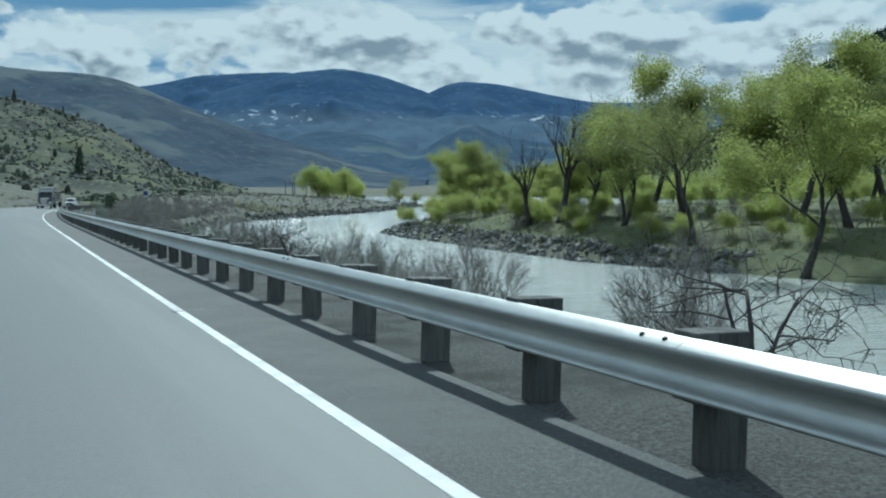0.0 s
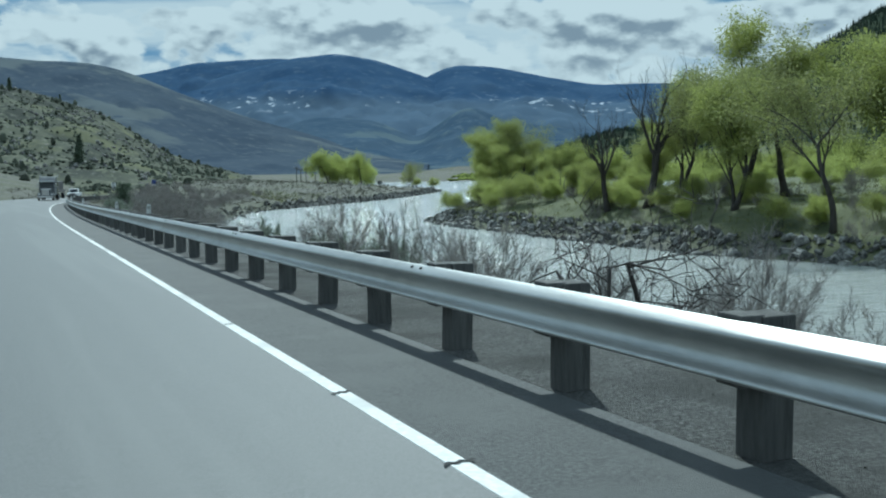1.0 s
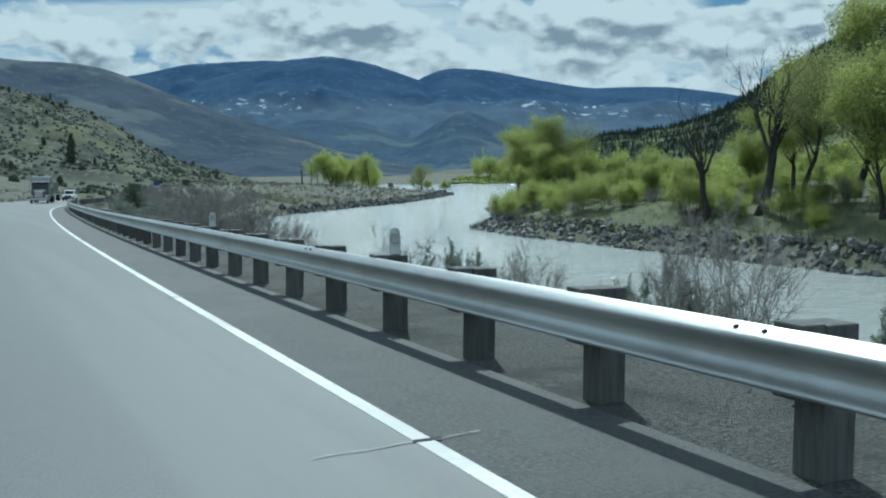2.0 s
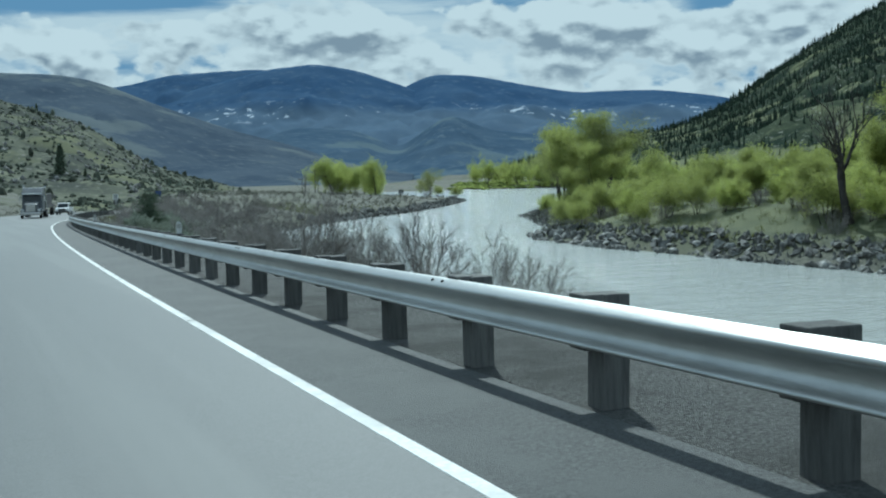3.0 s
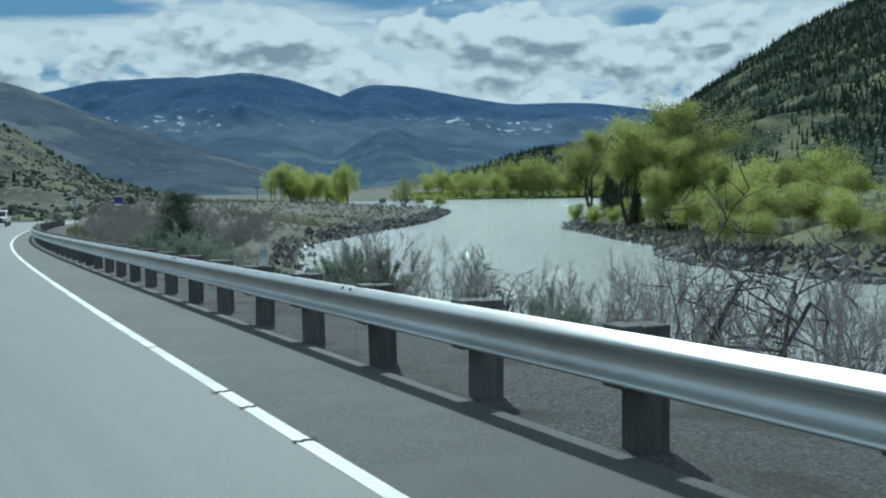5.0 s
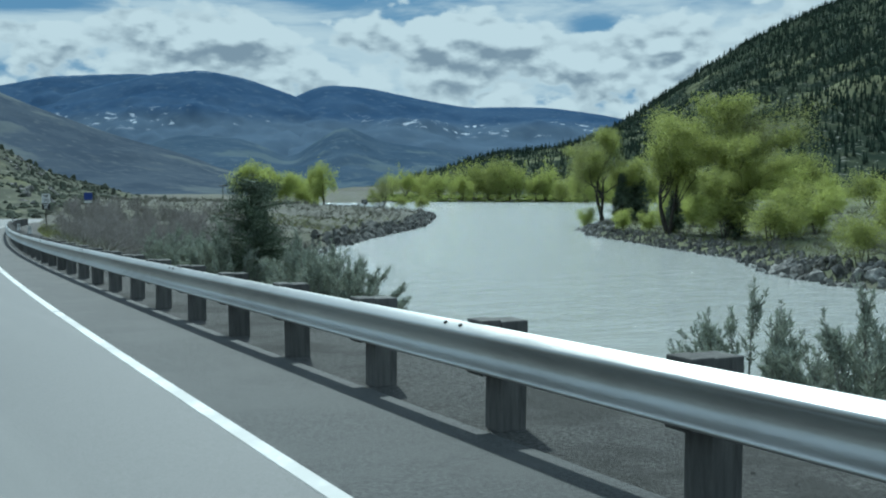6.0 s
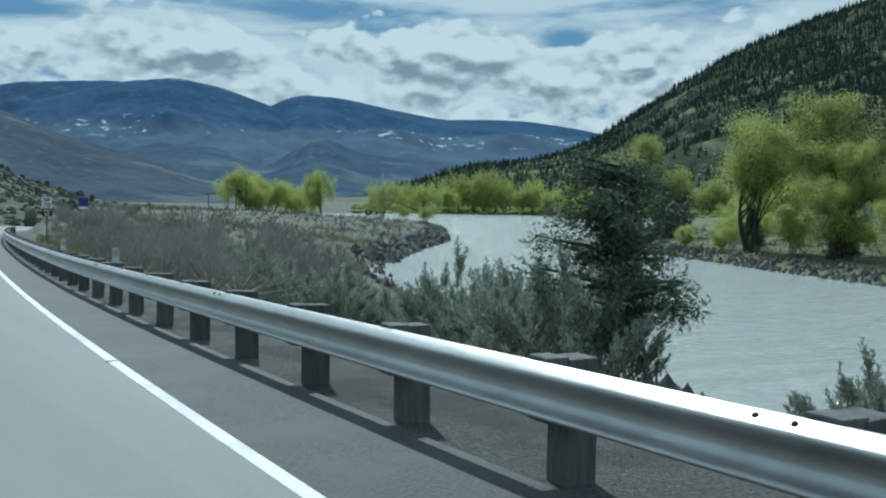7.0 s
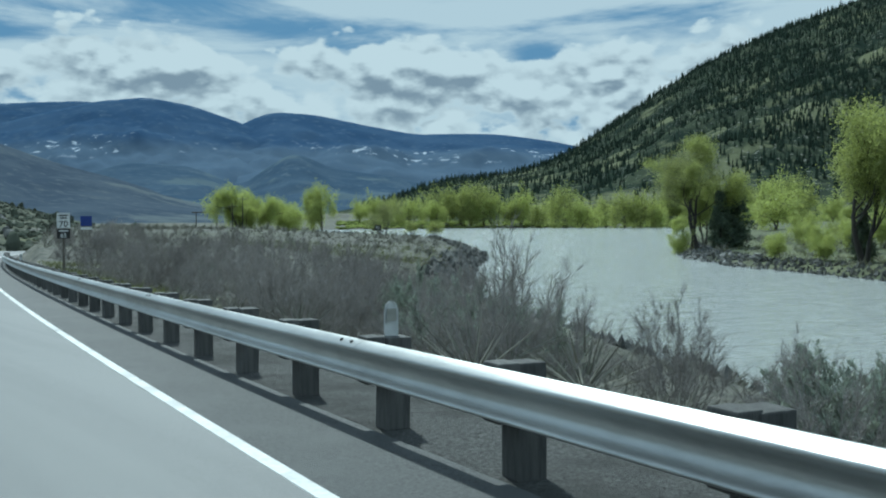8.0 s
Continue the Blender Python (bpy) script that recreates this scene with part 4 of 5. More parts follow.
# the clump on the near bank, and single trees by it
for kind, x, y, size, turn in (
        ("round", 146.5, 454, 1.32, 0), ("round", 154, 450, 1.05, 120), ("round", 161, 453, 1.1, 240), ("round", 151, 462, 1.15, 200),
        ("round", 131.5, 371, 1.08, 30), ("sparse", 154.5, 378, 0.9, 90), ("bare", 160, 389, 0.6, 10), ("sparse", 157, 384, 0.7, 10), ("thicket", 151, 350, 0.7, 0), ("thicket", 146, 352, 0.6, 60)):
    put(kinds[kind], x, y, turn, size, 0.2, (0.62 if y < 400 else 0.9) if kind == "round" else 0.9)
# hillside conifers
def on_hill(name, u, v):
    """A place on a hill: u along its crest, v from foot to crest, both 0 to 1."""
    grid, nv = HILL[name]
    i, j = v * (nv - 1), u * (grid.shape[1] - 1)
    i0, j0 = min(int(i), nv - 2), min(int(j), grid.shape[1] - 2)
    a, b = i - i0, j - j0
    p = grid[i0, j0] * (1 - a) * (1 - b) + grid[i0, j0 + 1] * (1 - a) * b + grid[i0 + 1, j0] * a * (1 - b) + grid[i0 + 1, j0 + 1] * a * b
    return Vector(p.tolist())


for bearing, v, size in ((5.0, 0.30, 0.82), (6.1, 0.33, 0.32), (1.8, 0.97, 0.6), (4.2, 0.98, 0.35)):
    p = on_hill("hill_near", (bearing + 60) / 75, v)
    put(kinds["pine"], p.x, p.y, 40 * v * 9, size, 0.5, z=p.z)

# the embankment: bare willow bushes, sage, one juniper
for kind, x, y, size, turn in (
        ("deadfall", 8.6, 9.2, 0.9, 30), ("brush_b", 9.6, 12.0, 0.9, 100), ("brush", 10.6, 20.4, 1.1, 0), ("brush_b", 11.2, 24.5, 1.0, 60), ("deadfall", 9.4, 31.0, 1.05, 170), ("brush_b", 10.6, 34.5, 0.8, 220), ("brush_b", 9.3, 24.3, 0.95, 15), ("brush_b", 10.2, 37.8, 1.2, 140),
        ("brush_b", 12.5, 43.5, 1.15, 300), ("sage", 12.0, 47.5, 1.1, 0), ("brush", 13.5, 52.7, 0.95, 40), ("sage", 11.6, 52.2, 1.2, 90), ("brush_b", 15, 58, 1.1, 10),
        ("brush", 11.9, 79.8, 1.15, 20), ("brush", 12.8, 78.0, 1.05, 160), ("brush_b", 12.2, 75.5, 1.1, 250), ("brush", 14.4, 90.4, 1.35, 70), ("brush_b", 13.4, 93.0, 1.3, 130), ("brush", 15.4, 88.8, 1.2, 280),
        ("brush_b", 12.6, 96.5, 1.15, 35), ("brush_b", 13.0, 99.2, 1.25, 200), ("brush_b", 13.4, 103.0, 1.25, 110), ("deadfall", 13.2, 105.2, 1.3, 300), ("brush_b", 13.9, 106.6, 1.3, 20), ("brush_b", 14.6, 109.4, 1.25, 260), ("brush", 16.1, 104.5, 1.35, 0), ("brush_b", 14.6, 101.2, 1.3, 60), ("brush", 15.6, 107.8, 1.25, 200), ("brush_b", 13.6, 110.2, 1.15, 320), ("brush", 14.2, 113.2, 1.0, 90), ("sage", 15.2, 119.8, 1.3, 30), ("sage_b", 14.0, 117.0, 1.4, 0), ("sage", 16.2, 122.5, 1.3, 70),
        ("near_juniper", 16.3, 141.4, 1.0, 20), ("sage", 14.1, 132.9, 1.2, 10), ("sage_b", 14.2, 131.5, 1.3, 100), ("sage", 15.4, 141.3, 1.25, 40), ("sage", 15.7, 142.6, 1.2, 95), ("sage_b", 16.3, 144.7, 1.2, 160), ("sage", 18.3, 153.6, 1.15, 260), ("sage", 19.3, 155.0, 1.3, 100), ("sage", 18.7, 154.4, 1.2, 190), ("sage_b", 17.9, 155.4, 1.2, 20), ("sage", 17.1, 137.7, 1.05, 20), ("sage_b", 16.2, 136.4, 1.2, 140), ("sage", 18.2, 138.4, 0.9, 70), ("sage_b", 15.3, 134.9, 1.0, 210), ("sage_b", 17.4, 135.6, 1.1, 300), ("sage", 16.8, 144.2, 1.2, 15), ("sage", 16.2, 143.3, 1.1, 215), ("sage", 17.2, 146.6, 1.4, 75), ("sage_b", 18.2, 145.8, 1.9, 130), ("brush", 19.9, 159.5, 0.85, 30), ("brush", 11.4, 87.1, 1.35, 120), ("brush_b", 11.0, 86.2, 1.3, 40), ("sage", 20.2, 153.9, 1.2, 45), ("sage_b", 20.7, 153.0, 1.1, 245),
        ("sage", 22.3, 166.0, 1.5, 20), ("sage", 22.6, 168.6, 1.5, 140), ("sage", 20.4, 166.4, 1.35, 220), ("brush_b", 23.4, 171.5, 1.1, 200), ("sage", 24.4, 173.2, 1.4, 80)):
    put(kinds[kind], x, y, turn, size * (0.8 if kind[:5] == "brush" else 1.0), 0.08)
for i in range(70):
    s = rng.uniform(0, 215)
    d = rng.uniform(7.5, 17) + (rng.uniform(0, 9) if s > 165 else 0)
    p = on_road(s, d)
    if in_river(np.array([p.x]), np.array([p.y]))[0] or 118 < s < 160:
        continue
    kind = rng.choice(["brush", "brush_b", "brush_b", "sage", "sage_b", "deadfall"] if s < 115 else ["sage", "sage", "sage_b", "brush_b", "brush"])
    put(kinds[kind], p.x, p.y, rng.uniform(0, 360), rng.uniform(0.55, 0.95) * (1.0 if d > 9 else 0.7), 0.06)
for i in range(14):
    s = rng.choice([rng.uniform(2, 66), rng.uniform(70, 118), rng.uniform(40, 66)])
    p = on_road(s, rng.uniform(8.8, 13.5))
    put(kinds[rng.choice(["brush", "brush_b", "brush_b", "brush", "sage"])], p.x, p.y, rng.uniform(0, 360), rng.uniform(0.7, 1.1), 0.06)
# a continuous thicket of bare brush between the rail and the river past the bend
for i in range(190):
    st = 150 + 120 * rng.random() ** 1.1
    p = on_road(st, 7.3 + rng.uniform(0, 1) ** 1.3 * (9 + 0.16 * (st - 150)))
    if in_river(np.array([p.x]), np.array([p.y]))[0] or dist_line(np.array([p.x]), np.array([p.y]), NEAR_SHORE)[0] < 1.0 or p.x > 6.9 + 0.64 * (p.y - 140):
        continue
    put(kinds[rng.choice(["brush", "brush_b", "brush_b", "brush"])], p.x, p.y, rng.uniform(0, 360), rng.uniform(0.55, 0.95), 0.06)
for ob in kinds.values():
    for o in (*ob.children, ob):
        bpy.data.objects.remove(o)

# ================= wild cover too dense to count =================
def stuff(name, verts, faces, mat, label, category):
    ob = new(name, mesh_of(name, (verts, faces), mat))
    return tagged(ob, label, category, kind="stuff")


def add_clump(verts, faces, p, height, width, sprigs, rng, thick=1.0):
    """A tuft or bushlet: thin sprigs that fan out from its foot."""
    for _ in range(sprigs):
        w, up = rng.uniform(0, 6.283), math.acos(rng.uniform(0.12, 1.0))
        d = Vector((math.sin(up) * math.cos(w) * width * 0.5, math.sin(up) * math.sin(w) * width * 0.5, math.cos(up) * height)) * rng.uniform(0.6, 1.1)
        a = Vector(p) + d * rng.uniform(0.05, 0.55)
        t = width * rng.uniform(0.012, 0.03) * thick
        q = rng.uniform(0, 3.14)
        side = Vector((t * math.cos(q), t * math.sin(q), rng.uniform(-0.5, 0.5) * t))
        i = len(verts)
        verts += [tuple(a - side), tuple(a + side), tuple(Vector(p) + d)]
        faces.append((i, i + 1, i + 2))


def add_dome(verts, faces, p, height, width, rng, sides=6):
    """A rough bush seen from afar."""
    i = len(verts)
    for h, r in ((0.0, 0.8), (0.45, 1.0), (0.85, 0.6)):
        for k in range(sides):
            w = 6.283 * (k + rng.uniform(-0.25, 0.25)) / sides
            q = r * width * 0.5 * rng.uniform(0.75, 1.2)
            verts.append((p[0] + q * math.cos(w), p[1] + q * math.sin(w), p[2] - 0.2 + height * h * rng.uniform(0.85, 1.2)))
    verts.append((p[0], p[1], p[2] + height))
    for a in range(2):
        for k in range(sides):
            q = i + a * sides
            faces.append((q + k, q + (k + 1) % sides, q + sides + (k + 1) % sides, q + sides + k))
    for k in range(sides):
        faces.append((i + 2 * sides + k, i + 2 * sides + (k + 1) % sides, i + 3 * sides))


def add_pine(verts, faces, p, height, rng):
    """A far pine: three ragged skirts of boughs and a spire."""
    i = len(verts)
    sides = 5
    width = height * rng.uniform(0.28, 0.4)
    for level, (h0, h1, r) in enumerate(((0.02, 0.5, 1.0), (0.3, 0.78, 0.72), (0.58, 1.0, 0.42))):
        b = len(verts)
        for k in range(sides):
            w = 6.283 * (k + 0.5 * level) / sides
            q = r * width * 0.5 * rng.uniform(0.65, 1.2)
            verts.append((p[0] + q * math.cos(w), p[1] + q * math.sin(w), p[2] + height * (h0 + rng.uniform(-0.05, 0.04))))
        verts.append((p[0], p[1], p[2] + height * h1))
        for k in range(sides):
            faces.append((b + k, b + (k + 1) % sides, b + sides))


rng = random.Random(77)
# pines on the steep hill: close-set high up and to the south, open on its lower spur
verts, faces = [], []
spots = [(rng.uniform(0.06, 0.60), rng.random() ** 0.8) for _ in range(30000)]
places = [on_hill("hill_pine", u, v) for u, v in spots]
patch = fbm(np.array([p.x for p in places]), np.array([p.y for p in places]), 420, 31, 4)
for (u, v), p, n in zip(spots, places, patch):
    dens = n * 0.9 + (u - 0.265) * 3.6 + v * 0.7 - 0.05
    if v <= 0.985 and rng.random() > max(0.1, min(1.0, dens)):
        continue
    add_pine(verts, faces, p, rng.uniform(7, 13), rng)
for i in range(520):
    u = rng.uniform(0.1, 0.6)
    add_pine(verts, faces, on_hill("hill_pine", u, rng.uniform(0.97, 1.0)), rng.uniform(6, 17), rng)
stuff("pine_forest", verts, faces, M_PINE, "dark pine forest covering the steep hillside", "forest")
# brush and junipers on the hill above the road
verts, faces = [], []
spots = [(rng.uniform(0.78, 0.985), rng.random()) for _ in range(5200)]
places = [on_hill("hill_near", u, v) for u, v in spots]
patch = fbm(np.array([p.x for p in places]), np.array([p.y for p in places]), 70, 4, 3)
for (u, v), p, n in zip(spots, places, patch):
    if n < rng.uniform(-0.5, 0.5):
        continue
    tall = rng.random() < 0.025 + 0.1 * (v > 0.9)
    add_dome(verts, faces, p, rng.uniform(2.0, 3.8) if tall else rng.uniform(0.5, 1.2), rng.uniform(2.0, 3.4) if tall else rng.uniform(1.0, 2.4), rng)
M_BRUSH = material("dark hillside brush", [(0.07, 0.08, 0.062), (0.125, 0.135, 0.105)], scale=0.2, rough=1, bump=0, island=0.45, specular=0.0)
stuff("hillside_brush", verts, faces, M_BRUSH, "dark sagebrush and juniper scattered over the dry hillside", "brush")
# rocks cropping out of that hill
verts, faces = [], []
for i in range(900):
    u, v = rng.uniform(0.78, 0.93), rng.uniform(0.1, 1.0)
    if fbm(np.array([u * 400]), np.array([v * 60]), 22, 8, 3)[0] < 0.12:
        continue
    add_dome(verts, faces, on_hill("hill_near", u, v), rng.uniform(0.6, 1.9), rng.uniform(1.0, 3.2), rng, 5)
M_CRAG = material("grey hillside rock", [(0.10, 0.10, 0.095), (0.24, 0.235, 0.22)], scale=0.4, rough=0.95, bump=0, island=0.3)
stuff("hillside_rocks", verts, faces, M_CRAG, "grey rocks cropping out of the dry hillside", "rocks")


def free_land(spots, margin=1.5):
    """Those of the places that lie on open ground, off road and water, as (x, y, z)."""
    px, py = np.array([p[0] for p in spots]), np.array([p[1] for p in spots])
    s, d, z = road_frame(px, py)
    shore = np.minimum(dist_line(px, py, NEAR_SHORE), dist_line(px, py, FAR_SHORE))
    good = ~in_river(px, py) & (shore > margin) & ~((d > -12.5) & (d < 5.6) & (s < 400))
    h = ground_height(px, py)
    return [(float(x), float(y), float(q)) for x, y, q, g in zip(px, py, h, good) if g]


def settled(spots, floor=None):
    h = ground_height(np.array([p[0] for p in spots]), np.array([p[1] for p in spots]))
    return [(p[0], p[1], float(q) if floor is None else max(float(q), floor)) for p, q in zip(spots, h)]


# sage flat between road and river
verts, faces = [], []
spots = []
for i in range(8200):
    y = 150 + 330 * rng.random() ** 1.4
    lane = float(np.interp(y, RY, RX))
    x = lane + rng.uniform(-40, 150)
    if x < 200 and not (x < lane - 14 and rng.random() < 0.5):
        spots.append((x, y))
for x, y, z in free_land(spots, 0.8):
    big = rng.random() < 0.3
    add_clump(verts, faces, (x, y, z), (rng.uniform(1.0, 1.8) if y > 230 else rng.uniform(0.6, 1.0)) if big else rng.uniform(0.3, 0.8), rng.uniform(1.6, 3.2) if big else rng.uniform(0.9, 1.8), 60 if y < 185 else 40 if y < 230 else 18, rng, 0.3 if y < 185 else 0.6 if y < 230 else 1.2)
spots = [tuple(on_road(rng.uniform(-2, 215), rng.uniform(7.4, 20)))[:2] for _ in range(1500)]
for p in free_land(spots, 0.5):
    add_clump(verts, faces, p, rng.uniform(0.12, 0.32), rng.uniform(0.5, 1.1), 60, rng, 0.3)
M_FLAT = material("grey sage and dead brush", [(0.125, 0.125, 0.105), (0.225, 0.22, 0.178)], scale=0.3, rough=1, bump=0, island=0.4, transmit=0.1)
stuff("sage_flat", verts, faces, M_FLAT, "grey sagebrush and dead brush beside the river", "brush")
# meadow grass and low green growth on the far bank, and a strip of new grass by the road past the bend
verts, faces = [], []
for _ in range(900):
    st = rng.uniform(176, 222)
    p = on_road(st, rail_off(st) + rng.uniform(2.2, 6.5))
    add_clump(verts, faces, (p.x, p.y, ground_at(p.x, p.y)), rng.uniform(0.2, 0.45), rng.uniform(0.4, 0.9), 14, rng)
for p in free_land([(58 + 130 * rng.random() ** 1.8, rng.uniform(52, 265)) for _ in range(9000)], 2.0):
    add_clump(verts, faces, p, rng.uniform(0.35, 0.95), rng.uniform(0.7, 1.6), 12, rng)
M_GRASS = material("spring meadow grass", [(0.11, 0.13, 0.05), (0.21, 0.22, 0.085)], scale=0.12, rough=0.9, bump=0, island=0.35, transmit=0.25)
stuff("meadow_grass", verts, faces, M_GRASS, "rough green and straw meadow grass on the far bank", "grass")
verts, faces = [], []
spots = []
for i in range(2600):
    b, r = radians(rng.uniform(30, 58)), rng.uniform(600, 760)
    spots.append((8 + r * math.sin(b), 150 + r * math.cos(b)))
for p in free_land(spots, 1.0):
    add_dome(verts, faces, p, rng.uniform(0.5, 1.5), rng.uniform(3, 6), rng)
M_FAR_BRUSH = material("far green brush", [(0.11, 0.14, 0.045), (0.22, 0.25, 0.07)], scale=0.05, rough=1, bump=0, island=0.35, specular=0.0)
stuff("far_brush", verts, faces, M_FAR_BRUSH, "bright green willows along the far shore", "brush")


# ================= riprap =================
M_STONE = material("dark riprap stone", [(0.05, 0.052, 0.05), (0.15, 0.15, 0.14), (0.30, 0.30, 0.28)], scale=2.5, rough=0.85, bump=0.5, bump_scale=8, random_ob=0.45, bump_dist=0.05)


def stone_mesh(seed):
    """An angular quarried block."""
    r = random.Random(seed)
    bm = bmesh.new()
    for _ in range(16):
        v = Vector((r.gauss(0, 1), r.gauss(0, 1), r.gauss(0, 1))).normalized()
        bm.verts.new((v.x * r.uniform(0.42, 0.62), v.y * r.uniform(0.3, 0.5), v.z * r.uniform(0.25, 0.42)))
    hull = bmesh.ops.convex_hull(bm, input=bm.verts)
    bmesh.ops.delete(bm, geom=[g for g in hull["geom_interior"] if isinstance(g, bmesh.types.BMVert)], context="VERTS")
    me = bpy.data.meshes.new("stone")
    bm.to_mesh(me)
    bm.free()
    me.materials.append(M_STONE)
    return me


STONES = [stone_mesh(i) for i in range(9)]
riprap = tagged(new("riprap_bank"), "bank of dark angular riprap stones at the water's edge", "stone bank")


def along(line, f):
    """A place at the share f of a polyline's length."""
    lengths = [math.dist(a, b) for a, b in zip(line[:-1], line[1:])]
    want = f * sum(lengths)
    for (a, b), l in zip(zip(line[:-1], line[1:]), lengths):
        if want <= l:
            return a[0] + (b[0] - a[0]) * want / l, a[1] + (b[1] - a[1]) * want / l, (b[1] - a[1]) / l, -(b[0] - a[0]) / l
        want -= l
    return *line[-1], 1.0, 0.0


def lay_stone(x, y, size, me_i, parent, lift=0.1):
    z = max(ground_at(x, y), WATER_Z - 0.15)
    share("stone", STONES[me_i], parent, pose(x, y, z + lift * size, rng.uniform(-40, 40), rng.uniform(-40, 40), rng.uniform(0, 360)) @ Matrix.Diagonal((size, size, size, 1)))


BANK_LINE = [(63, 72), (57.5, 90), (58, 113), (58, 135), (60, 151), (63, 159), (68, 165)]
for i in range(290):
    x, y, nx, ny = along(BANK_LINE, rng.random())
    t = rng.uniform(-0.3, 3.4)
    lay_stone(x + nx * t, y + ny * t, rng.uniform(0.7, 1.7) * (1.0 if t < 2 else 0.8), rng.randrange(9), riprap)
point = tagged(new("riprap_bank"), "low rubble point of grey stones below the trees", "stone bank")
for i in range(120):
    x, y, nx, ny = along([(98, 219), (112, 238), (121, 246), (130, 252)], rng.random())
    t = rng.uniform(-0.3, 4.0)
    lay_stone(x + nx * t, y + ny * t, rng.uniform(0.5, 1.3), rng.randrange(9), point)
# loose rubble filling in between, too small to tell apart
verts, faces = [], []
spots = []
for i in range(2600):
    x, y, nx, ny = along(BANK_LINE + [(75, 173), (90, 203), (98, 219), (121, 246), (150, 272)], rng.random())
    t = rng.uniform(-0.6, 4.2)
    spots.append((x + nx * t, y + ny * t))
for i in range(1500):
    x, y, nx, ny = along([(21, 60), (23, 130), (31, 162), (48, 202), (66, 226), (93, 257), (128, 308), (150, 343), (157, 356)], rng.random())
    t = rng.uniform(-3.0, 0.8)
    spots.append((x + nx * t, y + ny * t))
for p in settled(spots, WATER_Z - 0.1):
    big = 1.0 + 1.0 * (p[1] > 212 and p[0] < 0.69 * p[1] - 55)
    add_dome(verts, faces, p, big * rng.uniform(0.15, 0.5), big * rng.uniform(0.25, 0.9), rng, 5)
M_RUBBLE = material("bank rubble", [(0.05, 0.052, 0.048), (0.14, 0.14, 0.128)], scale=1.2, rough=0.9, bump=0, island=0.5)
stuff("bank_rubble", verts, faces, M_RUBBLE, "loose grey rubble along the shore", "rubble")


# gravel lying loose on the verge
verts, faces = [], []
for i in range(5200):
    st = rng.uniform(1, 200) if rng.random() < 0.75 else rng.uniform(140, 175)
    d = 0.1 + 2.8 * rng.random()
    p = on_road(st, rail_off(st) + d, -0.041 - 0.035 * max(0.0, d - 0.7) - 0.13 * max(0.0, d - 1.7))
    w = rng.uniform(0.01, 0.022) if rng.random() < 0.96 else rng.uniform(0.025, 0.04)
    b = len(verts)
    for k in range(4):
        a = 1.571 * k + rng.uniform(-0.4, 0.4)
        verts.append((p.x + w * math.cos(a) * rng.uniform(0.6, 1), p.y + w * math.sin(a) * rng.uniform(0.6, 1), p.z - 0.01))
    verts.append((p.x + rng.uniform(-0.3, 0.3) * w, p.y + rng.uniform(-0.3, 0.3) * w, p.z + w * rng.uniform(0.2, 0.45)))
    faces += [(b + k, b + (k + 1) % 4, b + 4) for k in range(4)]
stuff("verge_gravel", verts, faces, M_GRAVEL, "loose grey gravel scattered along the verge", "gravel")


# ================= signs, poles, markers =================
M_POLE = material("weathered sign post", [(0.10, 0.09, 0.075), (0.17, 0.155, 0.13)], scale=9, rough=0.9, bump=0.3, bump_scale=30, stretch=(1, 1, 0.2))
M_SIGN_WHITE = material("white sign sheeting", [(0.70, 0.71, 0.70), (0.78, 0.79, 0.78)], scale=6, rough=0.4, bump=0)
M_SIGN_BLACK = material("black sign sheeting", [(0.012, 0.012, 0.013), (0.02, 0.02, 0.021)], scale=6, rough=0.4, bump=0)
M_SIGN_BLUE = material("blue sign sheeting", [(0.012, 0.035, 0.22), (0.018, 0.05, 0.27)], scale=5, rough=0.4, bump=0)
M_TIMBER = material("grey utility pole timber", [(0.05, 0.045, 0.04), (0.11, 0.10, 0.085)], scale=5, rough=0.95, bump=0.3, bump_scale=20, stretch=(1, 1, 0.15))


def lettering(text, size, mat, parent, x, z, y, name="lettering"):
    """Raised characters, centred at x, with their foot at z, on a face that looks to -y."""
    cu = bpy.data.curves.new(name, "FONT")
    cu.body, cu.size, cu.align_x, cu.extrude, cu.offset = text, size, "CENTER", 0.002, 0.012 * size
    tmp = new("tmp", cu)
    me = bpy.data.meshes.new_from_object(tmp.evaluated_get(bpy.context.evaluated_depsgraph_get()))
    bpy.data.objects.remove(tmp)
    me.materials.clear()
    me.materials.append(mat)
    return share(name, me, parent, pose(x, y, z, 90, 0, 0))


def plate(name, w, h, mat, parent, x, z, y, label=""):
    v, f = moved(rounded_box(w, h, 0.006, 0.002, segments=1), pose(0, 0, 0, 90, 0, 0))
    ob = part(name, v, f, mat, parent, label)
    ob.matrix_basis = pose(x, y, z)
    return ob


def speed_sign(x, y):
    root = tagged(new("speed_limit_sign"), "white 70 speed limit sign above a black 65 plate", "road sign")
    root.matrix_basis = pose(x, y, ground_at(x, y), 0, 0, -12)
    v, f = rounded_box(0.10, 0.10, 3.15, 0.008)
    part("post", v, f, M_POLE, root)
    upper = plate("upper_plate", 0.66, 0.80, M_SIGN_WHITE, root, 0, 2.78, -0.06, "white sheet with black figures")
    lettering("70", 0.46, M_SIGN_BLACK, upper, 0, -0.34, -0.007, "figures")
    for z, w in ((0.26, 0.44), (0.13, 0.34)):
        plate("text_bar", w, 0.075, M_SIGN_BLACK, upper, 0, z, -0.007)
    lower = plate("lower_plate", 0.66, 0.52, M_SIGN_BLACK, root, 0, 2.08, -0.06, "black sheet with white figures")
    lettering("65", 0.32, M_SIGN_WHITE, lower, 0, -0.20, -0.007, "figures")
    plate("text_bar", 0.46, 0.07, M_SIGN_WHITE, lower, 0, 0.15, -0.007)
    return root


